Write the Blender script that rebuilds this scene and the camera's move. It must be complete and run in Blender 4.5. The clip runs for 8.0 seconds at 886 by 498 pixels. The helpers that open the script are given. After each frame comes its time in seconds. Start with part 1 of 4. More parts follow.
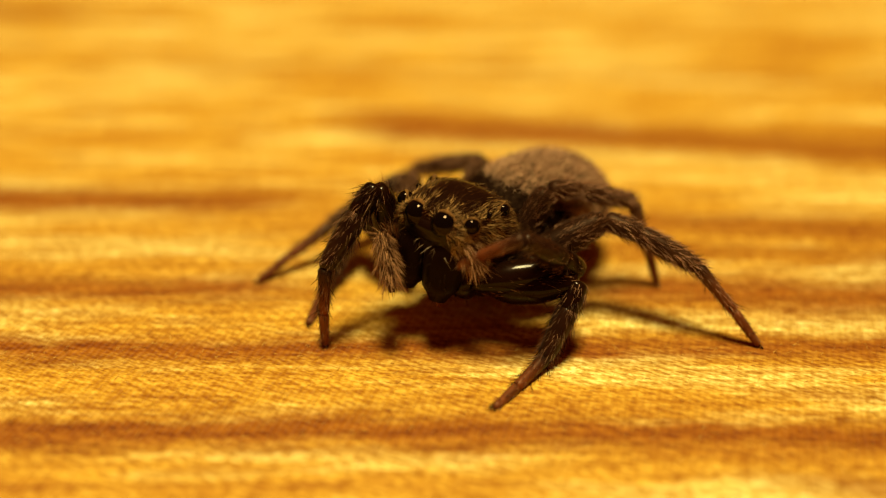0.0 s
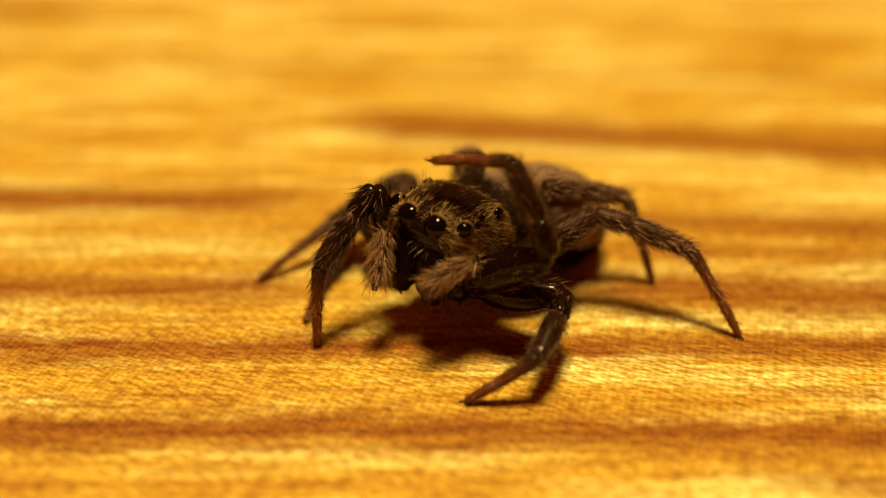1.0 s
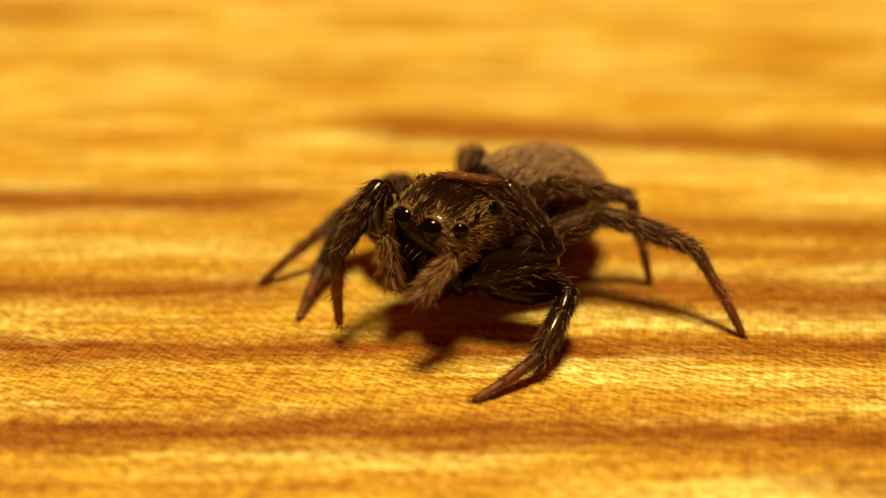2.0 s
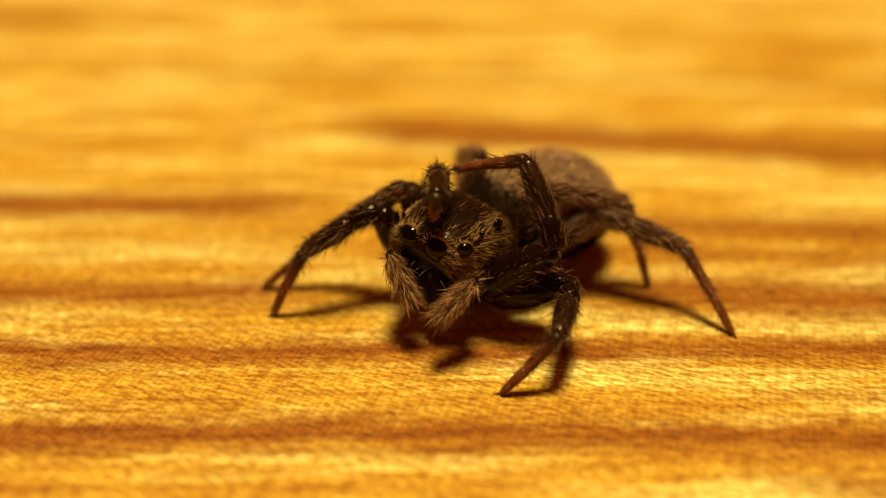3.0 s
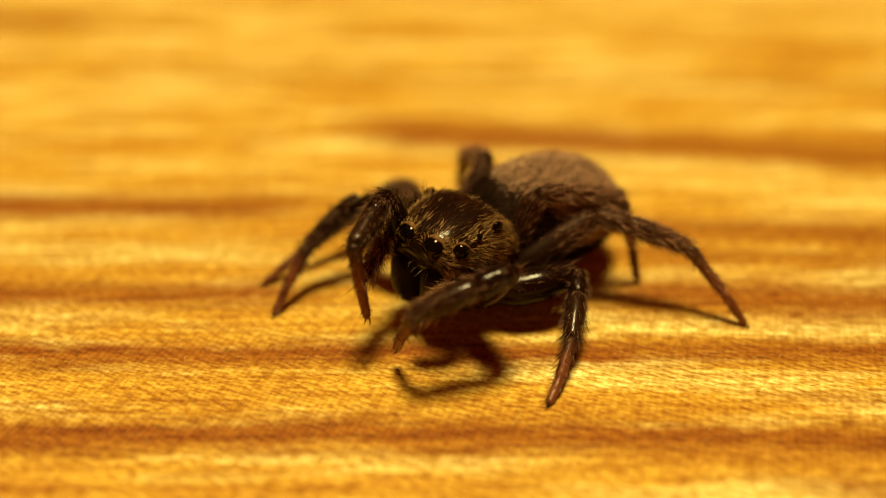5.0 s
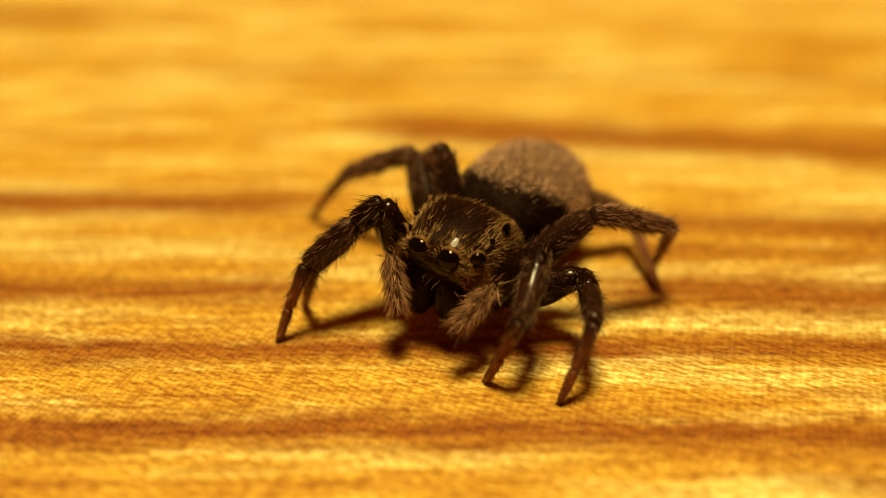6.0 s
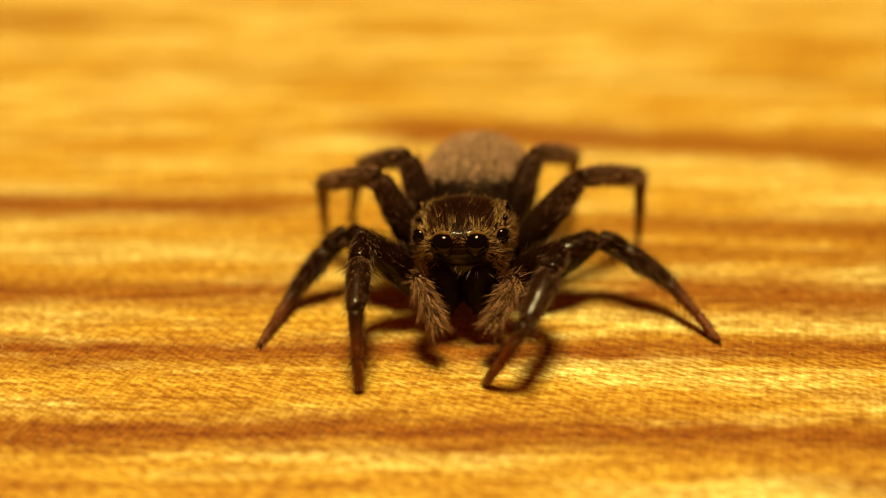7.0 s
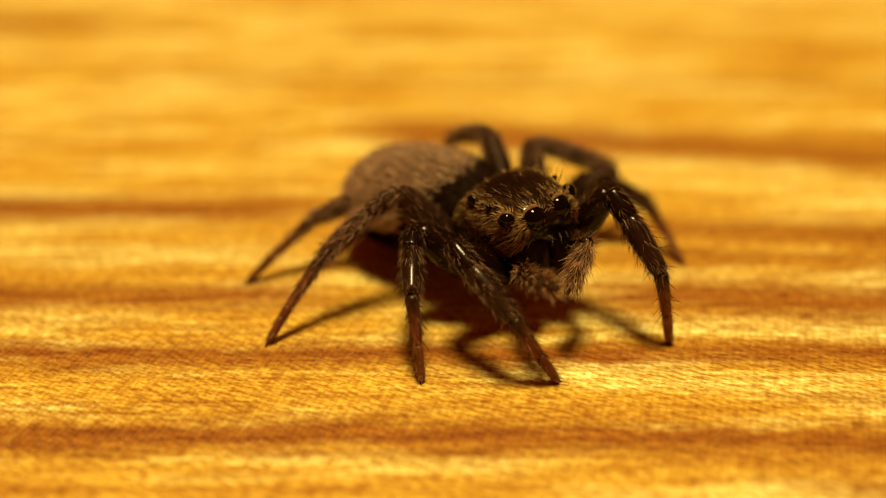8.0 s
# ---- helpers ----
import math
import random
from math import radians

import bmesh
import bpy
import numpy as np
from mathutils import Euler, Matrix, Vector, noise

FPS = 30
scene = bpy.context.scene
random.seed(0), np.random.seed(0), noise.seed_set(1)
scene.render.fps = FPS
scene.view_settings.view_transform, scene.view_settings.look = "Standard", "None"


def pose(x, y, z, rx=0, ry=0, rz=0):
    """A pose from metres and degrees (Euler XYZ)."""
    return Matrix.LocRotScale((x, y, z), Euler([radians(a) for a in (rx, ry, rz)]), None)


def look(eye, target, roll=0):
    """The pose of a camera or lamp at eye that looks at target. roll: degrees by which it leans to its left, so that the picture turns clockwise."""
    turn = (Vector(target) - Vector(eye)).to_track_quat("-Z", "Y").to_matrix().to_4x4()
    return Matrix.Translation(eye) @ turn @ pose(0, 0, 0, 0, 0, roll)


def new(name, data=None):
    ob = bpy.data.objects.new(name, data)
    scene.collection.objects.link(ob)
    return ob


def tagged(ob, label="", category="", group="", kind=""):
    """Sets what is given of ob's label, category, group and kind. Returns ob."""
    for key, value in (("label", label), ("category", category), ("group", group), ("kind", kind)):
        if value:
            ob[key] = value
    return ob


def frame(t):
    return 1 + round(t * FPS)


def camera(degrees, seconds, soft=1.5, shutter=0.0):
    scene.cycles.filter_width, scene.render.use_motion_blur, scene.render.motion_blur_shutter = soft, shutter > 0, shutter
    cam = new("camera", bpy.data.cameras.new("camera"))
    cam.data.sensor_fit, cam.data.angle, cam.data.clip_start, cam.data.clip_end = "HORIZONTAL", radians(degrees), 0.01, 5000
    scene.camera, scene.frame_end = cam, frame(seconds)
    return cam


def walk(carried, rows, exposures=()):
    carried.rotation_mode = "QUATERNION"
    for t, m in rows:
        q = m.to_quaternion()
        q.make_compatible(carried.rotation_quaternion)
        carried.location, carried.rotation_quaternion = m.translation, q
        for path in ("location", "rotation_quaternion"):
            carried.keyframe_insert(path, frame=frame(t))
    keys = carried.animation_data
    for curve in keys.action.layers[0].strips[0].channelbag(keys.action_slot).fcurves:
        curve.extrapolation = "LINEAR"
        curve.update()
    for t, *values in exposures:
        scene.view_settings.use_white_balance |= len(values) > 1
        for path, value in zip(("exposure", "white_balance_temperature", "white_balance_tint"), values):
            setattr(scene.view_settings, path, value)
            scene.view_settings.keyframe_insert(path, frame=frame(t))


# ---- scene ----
MM = 0.001                      # the tables below are in millimetres
SPAN = 8.0

# ---- camera ----
cam = camera(50.0, SPAN, soft=1.2, shutter=0.5)
cam.data.dof.use_dof = True
cam.data.dof.focus_distance = 17.45 * MM
cam.data.dof.aperture_fstop = 36.0


def eye_row(t, x, y, z, yaw, pitch, roll):
    """A camera row from millimetres and degrees; pitch is downwards."""
    a, p = radians(yaw), radians(pitch)
    e = Vector((x, y, z)) * MM
    return t, look(e, e + Vector((-math.sin(a) * math.cos(p), math.cos(a) * math.cos(p), -math.sin(p))), roll)


walk(cam, [eye_row(*r) for r in (
        (0, -0.082, -17.547, 10.966, -0.494, 31.334, 0.403),
        (0.5, -0.045, -17.565, 10.954, -0.338, 31.335, 0.314),
        (1, -0.037, -17.576, 10.955, -0.327, 31.329, 0.342),
        (1.5, -0.035, -17.571, 10.973, -0.318, 31.368, 0.307),
        (3, -0.004, -17.661, 10.983, 0.006, 31.003, -0.005),
        (3.5, -0, -17.659, 10.98, -0, 31, 0),
        (4, 0.014, -17.667, 10.976, 0.04, 30.909, -0.073),
        (4.5, 0.003, -17.69, 10.967, 0.006, 30.741, 0.016),
        (6, -0.066, -17.696, 10.963, 0.782, 31.054, -0.374),
        (6.5, -0.03, -17.677, 10.978, 0.881, 31.1, -0.411),
        (7, -0.036, -17.718, 10.957, 0.795, 30.883, -0.419),
        (7.5, -0.054, -17.716, 10.965, 0.741, 30.8, -0.389),
        (8, -0.034, -17.715, 10.996, 0.795, 30.757, -0.434),
)])

# ---- light ----
world = bpy.data.worlds.new("room_dusk")
scene.world = world
world.use_nodes = True
world.node_tree.nodes["Background"].inputs[0].default_value = (1.0, 0.16, 0.028, 1)
world.node_tree.nodes["Background"].inputs[1].default_value = 0.125

lamp_data = bpy.data.lights.new("desk_lamp", "AREA")
lamp_data.shape, lamp_data.size = "DISK", 0.072
lamp_data.energy, lamp_data.color = 1.03, (1.0, 0.84, 0.372)
lamp = new("desk_lamp", lamp_data)
lamp.matrix_world = look(Vector((3, 2, 270)) * MM, (0, 0, 0))


# ---- materials ----
class Nodes:
    """Short hand for building a node material."""

    def __init__(self, name):
        self.mat = bpy.data.materials.new(name)
        self.mat.use_nodes = True
        self.tree = self.mat.node_tree
        self.bsdf = self.tree.nodes["Principled BSDF"]

    def add(self, kind, **props):
        n = self.tree.nodes.new(kind)
        for k, v in props.items():
            setattr(n, k, v)
        return n

    def put(self, value, socket):
        if hasattr(value, "is_linked") or hasattr(value, "links"):
            self.tree.links.new(value, socket)
        else:
            socket.default_value = value

    def math(self, op, a, b=0.0, c=0.0):
        n = self.add("ShaderNodeMath", operation=op)
        self.put(a, n.inputs[0]), self.put(b, n.inputs[1]), self.put(c, n.inputs[2])
        return n.outputs[0]

    def coords(self, scale=(1, 1, 1), turn=0.0):
        c = self.add("ShaderNodeTexCoord")
        m = self.add("ShaderNodeMapping")
        m.inputs["Scale"].default_value = scale
        m.inputs["Rotation"].default_value = (0, 0, radians(turn))
        self.tree.links.new(c.outputs["Object"], m.inputs[0])
        return m.outputs[0]

    def turned(self, turn, scale):
        """Coordinates turned first and then stretched, so that the grain runs along that direction."""
        m = self.add("ShaderNodeMapping")
        m.inputs["Scale"].default_value = scale
        self.tree.links.new(self.coords((1, 1, 1), turn), m.inputs[0])
        return m.outputs[0]

    def noise(self, vec, scale, detail=3.0, rough=0.55):
        n = self.add("ShaderNodeTexNoise")
        n.inputs["Scale"].default_value, n.inputs["Detail"].default_value, n.inputs["Roughness"].default_value = scale, detail, rough
        self.tree.links.new(vec, n.inputs["Vector"])
        return n.outputs[0]

    def ramp(self, fac, *stops):
        n = self.add("ShaderNodeValToRGB")
        el = n.color_ramp.elements
        while len(el) < len(stops):
            el.new(0.5)
        for e, (at, col) in zip(el, stops):
            e.position, e.color = at, (*col, 1)
        self.put(fac, n.inputs[0])
        return n.outputs[0]

    def mix(self, fac, a, b, blend="MIX"):
        n = self.add("ShaderNodeMix", data_type="RGBA", blend_type=blend)
        self.put(fac, n.inputs[0])
        for v, s in ((a, n.inputs[6]), (b, n.inputs[7])):
            self.put((*v, 1) if isinstance(v, tuple) else v, s)
        return n.outputs[2]

    def bump(self, height, strength, distance):
        n = self.add("ShaderNodeBump")
        n.inputs["Strength"].default_value, n.inputs["Distance"].default_value = strength, distance
        self.tree.links.new(height, n.inputs["Height"])
        self.tree.links.new(n.outputs[0], self.bsdf.inputs["Normal"])

    def done(self, colour, rough=0.5, coat=0.0, spec=0.3, tint=(1, 1, 1)):
        self.put((*colour, 1) if isinstance(colour, tuple) else colour, self.bsdf.inputs["Base Color"])
        self.put(rough, self.bsdf.inputs["Roughness"])
        self.bsdf.inputs["Coat Weight"].default_value = coat
        self.bsdf.inputs["Coat Roughness"].default_value = 0.06
        self.bsdf.inputs["Specular IOR Level"].default_value = spec
        self.bsdf.inputs["Specular Tint"].default_value = (*tint, 1)
        return self.mat


def chitin(name, dark, light, rough, coat, scale=5000, spec=0.3, relief=0.35):
    n = Nodes(name)
    v = n.coords()
    f = n.noise(v, scale * 0.35, 3)
    g = n.noise(v, scale * 2.0, 2)
    n.bump(g, relief, 0.00002)
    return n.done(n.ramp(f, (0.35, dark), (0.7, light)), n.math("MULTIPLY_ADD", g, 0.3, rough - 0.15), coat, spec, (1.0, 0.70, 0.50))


def hair_material(name, a, b, rough=0.45, spec=0.18, middle=0.5):
    n = Nodes(name)
    g = n.add("ShaderNodeNewGeometry")
    return n.done(n.ramp(g.outputs["Random Per Island"], (middle - 0.5, a), (1.0, b)), rough, spec=spec, tint=(1.0, 0.75, 0.55))


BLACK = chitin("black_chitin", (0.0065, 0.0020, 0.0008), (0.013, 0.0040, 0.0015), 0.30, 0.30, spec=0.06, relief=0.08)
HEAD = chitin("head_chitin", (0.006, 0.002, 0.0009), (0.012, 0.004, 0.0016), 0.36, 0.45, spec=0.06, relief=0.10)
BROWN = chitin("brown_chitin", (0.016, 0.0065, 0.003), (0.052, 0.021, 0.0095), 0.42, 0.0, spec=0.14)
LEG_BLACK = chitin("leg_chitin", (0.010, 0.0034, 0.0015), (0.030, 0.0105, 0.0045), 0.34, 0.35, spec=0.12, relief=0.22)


def fading_chitin(name, dark, rust, length, spec=0.3):
    """Chitin that turns from dark to rust along the piece's own x axis."""
    n = Nodes(name)
    c = n.add("ShaderNodeTexCoord")
    sep = n.add("ShaderNodeSeparateXYZ")
    n.tree.links.new(c.outputs["Object"], sep.inputs[0])
    f = n.noise(c.outputs["Object"], 3000, 3)
    g = n.noise(c.outputs["Object"], 9000, 2)
    along = n.math("ADD", n.math("DIVIDE", sep.outputs[0], length), n.math("MULTIPLY_ADD", f, 0.5, -0.25))
    n.bump(g, 0.35, 0.00002)
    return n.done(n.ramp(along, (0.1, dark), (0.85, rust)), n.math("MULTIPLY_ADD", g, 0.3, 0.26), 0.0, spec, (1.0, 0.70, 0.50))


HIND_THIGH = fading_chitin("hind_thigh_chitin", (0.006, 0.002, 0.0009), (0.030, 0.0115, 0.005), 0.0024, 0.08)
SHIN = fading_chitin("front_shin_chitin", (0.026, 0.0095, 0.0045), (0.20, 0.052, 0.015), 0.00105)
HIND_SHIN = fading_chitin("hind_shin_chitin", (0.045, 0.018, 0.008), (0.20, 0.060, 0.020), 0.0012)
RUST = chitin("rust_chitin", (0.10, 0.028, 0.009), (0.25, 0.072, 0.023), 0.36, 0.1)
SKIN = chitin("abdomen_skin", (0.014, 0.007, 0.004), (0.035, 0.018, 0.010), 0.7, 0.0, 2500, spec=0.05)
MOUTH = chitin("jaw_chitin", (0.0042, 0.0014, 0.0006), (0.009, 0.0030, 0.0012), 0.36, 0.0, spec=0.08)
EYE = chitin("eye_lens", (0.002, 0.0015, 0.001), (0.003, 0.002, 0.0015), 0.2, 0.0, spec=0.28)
EYE.node_tree.nodes["Principled BSDF"].inputs["Roughness"].default_value = 0.06
for link in list(EYE.node_tree.links):
    if link.to_socket.name in ("Roughness", "Normal"):
        EYE.node_tree.links.remove(link)
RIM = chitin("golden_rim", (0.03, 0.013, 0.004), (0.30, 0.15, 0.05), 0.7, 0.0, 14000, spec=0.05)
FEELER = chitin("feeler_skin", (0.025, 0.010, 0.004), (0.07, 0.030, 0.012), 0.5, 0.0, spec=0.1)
GOLD_HAIR = hair_material("gold_hair", (0.040, 0.015, 0.005), (0.62, 0.36, 0.125), 0.45, 0.10, 0.72)
TAN_HAIR = hair_material("tan_hair", (0.06, 0.022, 0.009), (0.66, 0.35, 0.16), 0.45, 0.10, 0.68)
# dark hairs that also hold painted shade for the abdomen's front and underside
DARK_SHADED_FUR = hair_material("abdomen_dark_shaded_fur", (0.007, 0.0028, 0.0012), (0.022, 0.0085, 0.0035), 0.7, 0.0)
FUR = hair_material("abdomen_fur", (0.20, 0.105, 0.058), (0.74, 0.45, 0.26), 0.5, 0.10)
GREY_HAIR = hair_material("grey_brown_hair", (0.09, 0.038, 0.020), (0.66, 0.35, 0.20), 0.45, 0.10, 0.60)
CROWN_HAIR = hair_material("brown_crown_hair", (0.014, 0.005, 0.002), (0.13, 0.055, 0.018), 0.45, 0.06, 0.6)
DARK_HAIR = hair_material("dark_hair", (0.007, 0.0028, 0.0014), (0.022, 0.009, 0.004), 0.5, 0.03)
MIXED_HAIR = hair_material("mixed_hair", (0.014, 0.005, 0.0024), (0.50, 0.26, 0.14), 0.45, 0.14, 0.84)
WHITE_HAIR = hair_material("pale_hair", (0.22, 0.14, 0.08), (0.60, 0.46, 0.30))


def cloth_material():
    """Wood-grain print on a fine woven cloth."""
    n = Nodes("wood_grain_print")
    pos = n.add("ShaderNodeTexCoord").outputs["Object"]
    sep = n.add("ShaderNodeSeparateXYZ")
    n.tree.links.new(pos, sep.inputs[0])
    x, y = n.math("MULTIPLY", sep.outputs[0], 1000.0), n.math("MULTIPLY", sep.outputs[1], 1000.0)
    warp = n.math("SUBTRACT", n.noise(n.coords((1, 1.6, 1)), 170, 2), 0.5)
    edge = n.math("SUBTRACT", n.noise(n.coords((1, 3.5, 1)), 900, 4, 0.65), 0.5)
    yw = n.math("ADD", y, n.math("ADD", n.math("MULTIPLY", warp, 1.1), n.math("MULTIPLY", edge, 0.8)))
    total = None
    # grain lines: y at x = 0, slope, half width, depth, and the stretch of x over which each one shows
    for y0, slope, width, depth, xa, xb in (
            (2.78, 0.0, 0.66, 1.0, -40, -3.2), (7.0, -0.12, 1.0, 1.0, -2.6, 40), (1.9, -0.048, 0.62, 0.9, 3.0, 40),
            (-1.15, 0.015, 0.55, 1.0, -40, -2.8), (-1.0, -0.03, 0.85, 1.0, 2.6, 40), (0.5, -0.02, 0.5, 0.65, 2.6, 40), (0.3, 0.0, 1.9, 0.22, -40, 40), (-3.15, 0.015, 0.46, 1.0, -40, 40),
            (-5.55, -0.01, 0.46, 1.05, -40, 40), (-6.1, -0.09, 0.22, 0.7, 5.2, 40), (17.5, 0.0, 1.3, 0.6, -60, -13),
            (-4.62, 0.01, 0.10, 0.5, -40, -3.2), (-4.3, -0.02, 0.18, 0.5, 5.2, 40), (-2.2, 0.0, 0.14, 0.4, -40, -4.0),
            (-2.1, -0.02, 0.12, 0.35, 3.8, 40), (11.5, -0.05, 0.8, 0.25, -10, 40), (26.0, 0.0, 1.2, 0.5, -90, 90), (-8.6, 0.02, 0.4, 0.8, -90, 90)):
        d = n.math("SUBTRACT", n.math("SUBTRACT", yw, y0), n.math("MULTIPLY", x, slope))
        d = n.math("DIVIDE", d, width)
        g = n.math("EXPONENT", n.math("MULTIPLY", n.math("MULTIPLY", d, d), -1.0))
        for at, sign in ((xa, 1.0), (xb, -1.0)):
            if abs(at) < 39:
                g = n.math("MULTIPLY", g, n.math("SMOOTH_MIN", n.math("MAXIMUM", n.math("MULTIPLY_ADD", n.math("SUBTRACT", x, at), 0.4 * sign, 0.5), 0.0), 1.0, 0.2))
        g = n.math("MULTIPLY", g, depth)
        total = g if total is None else n.math("MAXIMUM", total, g)
    broad = n.noise(n.coords((0.25, 1.0, 1)), 260, 3, 0.5)
    streak = n.noise(n.coords((0.13, 1.0, 1), 1.0), 1100, 4, 0.6)
    thin = n.noise(n.coords((0.09, 1.0, 1), -1.5), 5000, 3, 0.6)
    fibre = n.noise(n.turned(20, (0.30, 1.0, 1)), 13500, 2.5, 0.65)
    pale = n.ramp(n.math("ADD", n.math("MULTIPLY", broad, 0.4), n.math("MULTIPLY", streak, 0.6)),
                  (0.36, (0.53, 0.225, 0.014)), (0.475, (0.70, 0.370, 0.030)), (0.595, (0.94, 0.71, 0.18)))
    amount = n.math("MULTIPLY", total, n.math("MULTIPLY_ADD", streak, 0.9, 0.55))
    amount = n.math("MINIMUM", amount, 1.0)
    col = n.mix(amount, pale, (0.34, 0.105, 0.0045))
    speck = n.ramp(fibre, (0.36, (0.62, 0.48, 0.28)), (0.50, (0.95, 0.93, 0.88)), (0.60, (1.22, 1.42, 2.1)))
    col = n.mix(1.0, col, speck, "MULTIPLY")
    col = n.mix(1.0, col, n.ramp(thin, (0.34, (0.72, 0.58, 0.38)), (0.5, (1, 1, 1)), (0.66, (1.20, 1.32, 1.65))), "MULTIPLY")
    wave = n.add("ShaderNodeTexWave", wave_type="BANDS", bands_direction="X")
    wave.inputs["Scale"].default_value, wave.inputs["Distortion"].default_value = 2600, 3.5
    n.tree.links.new(n.coords((1, 0.6, 1), 28), wave.inputs["Vector"])
    col = n.mix(1.0, col, n.ramp(wave.outputs["Fac"], (0.1, (0.94, 0.91, 0.86)), (0.7, (1.03, 1.04, 1.06))), "MULTIPLY")
    height = n.math("ADD", n.math("MULTIPLY", fibre, 0.8), n.math("MULTIPLY", wave.outputs["Fac"], 0.38))
    n.bump(height, 0.6, 0.00006)
    return n.done(col, 0.55, spec=0.25)


CLOTH = cloth_material()


def plain(name, colour, rough=0.8):
    n = Nodes(name)
    f = n.noise(n.coords(), 6, 4)
    return n.done(n.ramp(f, (0.3, tuple(0.88 * c for c in colour)), (0.7, colour)), rough)


WOOD_EDGE = plain("table_wood", (0.30, 0.16, 0.06), 0.5)


# ---- the table ----
def mesh_from(name, verts, faces, smooth=True):
    me = bpy.data.meshes.new(name)
    me.from_pydata([tuple(v) for v in verts], [], [tuple(int(i) for i in f) for f in faces])
    me.update()
    if smooth:
        me.polygons.foreach_set("use_smooth", [True] * len(me.polygons))
    return me


def slab(name, lo, hi, material, label, category="wall"):
    bm = bmesh.new()
    bmesh.ops.create_cube(bm, size=1.0)
    for v in bm.verts:
        v.co = Vector([lo[i] + (v.co[i] + 0.5) * (hi[i] - lo[i]) for i in range(3)])
    me = bpy.data.meshes.new(name)
    bm.to_mesh(me)
    bm.free()
    me.materials.append(material)
    return tagged(new(name, me), label, category, kind="structure")


def table():
    """A table top covered by the printed cloth; the cloth's face lies at height zero."""
    slab("table_top", (-0.125, -0.085, -0.0190), (0.125, 0.150, -0.0012), WOOD_EDGE, "brown wooden table top under the printed cloth", "table")
    slab("ground", (-0.120, -0.080, -0.0012), (0.120, 0.145, 0.0), CLOTH,
         "orange wood-grain printed cloth with dark brown grain lines", "tablecloth")


table()


# ---- building blocks of the spider ----
def part(name, me, material, parent, label=""):
    ob = new(name, me)
    if material is not None:
        me.materials.append(material)
    ob.parent = parent
    if label:
        ob["label"] = label
    return ob


def tube(rings, around=18):
    """A closed skin over rings of (centre, half width, half height, side axis, up axis)."""
    verts, faces = [], []
    for c, w, h, side, up in rings:
        for k in range(around):
            a = 2 * math.pi * k / around
            verts.append(c + side * (w * math.cos(a)) + up * (h * math.sin(a)))
    for i in range(len(rings) - 1):
        for k in range(around):
            a, b = i * around + k, i * around + (k + 1) % around
            faces.append((a, b, b + around, a + around))
    faces.append(tuple(reversed(range(around))))
    faces.append(tuple(range(len(verts) - around, len(verts))))
    return verts, faces


X, Y, Z = Vector((1, 0, 0)), Vector((0, 1, 0)), Vector((0, 0, 1))


def curve_at(stops, s):
    """Smooth reading of a profile given as (place, value) stops."""
    p = [a for a, _ in stops]
    v = [b for _, b in stops]
    return pchip(p, v, s)


def pchip(ts, vs, t):
    """Shape-preserving cubic through (ts, vs); holds the ends."""
    n = len(ts)
    if t <= ts[0]:
        return vs[0]
    if t >= ts[-1]:
        return vs[-1]
    h = [ts[i + 1] - ts[i] for i in range(n - 1)]
    d = [(vs[i + 1] - vs[i]) / h[i] for i in range(n - 1)]
    m = [0.0] * n
    for i in range(1, n - 1):
        if d[i - 1] * d[i] > 0:
            w1, w2 = 2 * h[i] + h[i - 1], h[i] + 2 * h[i - 1]
            m[i] = (w1 + w2) / (w1 / d[i - 1] + w2 / d[i])
    i = max(k for k in range(n - 1) if ts[k] <= t)
    u = (t - ts[i]) / h[i]
    return ((2 * u**3 - 3 * u**2 + 1) * vs[i] + (u**3 - 2 * u**2 + u) * h[i] * m[i]
            + (3 * u**2 - 2 * u**3) * vs[i + 1] + (u**3 - u**2) * h[i] * m[i + 1])


def strands(roots, dirs, lengths, radius, droop, rng):
    """Tapering three-sided hairs from roots along dirs, bent by the vectors droop."""
    roots, dirs, droop = (np.asarray(a, float) for a in (roots, dirs, droop))
    lengths = np.asarray(lengths, float)[:, None]
    dirs = dirs / np.linalg.norm(dirs, axis=1, keepdims=True)
    side = np.cross(dirs, rng.normal(size=dirs.shape))
    side /= np.linalg.norm(side, axis=1, keepdims=True) + 1e-9
    third = np.cross(dirs, side)
    mid = roots + dirs * lengths * 0.55 + droop * lengths * 0.25
    tip = roots + dirs * lengths * 0.95 + droop * lengths
    roots = roots - dirs * lengths * 0.12
    rad = np.broadcast_to(np.asarray(radius, float).reshape(-1, 1), lengths.shape)
    out = []
    for k in range(3):
        a = 2 * math.pi * k / 3
        out.append(roots + (side * math.cos(a) + third * math.sin(a)) * rad)
    for k in range(3):
        a = 2 * math.pi * k / 3
        out.append(mid + (side * math.cos(a) + third * math.sin(a)) * rad * 0.75)
    out.append(tip)
    n = len(roots)
    verts = np.stack(out, 1).reshape(-1, 3)
    base = np.arange(n)[:, None] * 7
    quads = np.concatenate([base + np.array([k, (k + 1) % 3, 3 + (k + 1) % 3, 3 + k]) for k in range(3)])
    tris = np.concatenate([base + np.array([3 + k, 3 + (k + 1) % 3, 6]) for k in range(3)])
    return verts, [*quads.tolist(), *tris.tolist()]


def hair_mesh(name, batches):
    verts, faces, base = [], [], 0
    for v, f in batches:
        verts.append(v)
        faces += [tuple(i + base for i in q) for q in f]
        base += len(v)
    return mesh_from(name, np.concatenate(verts) * MM, faces, smooth=False)


RNG = np.random.default_rng(7)

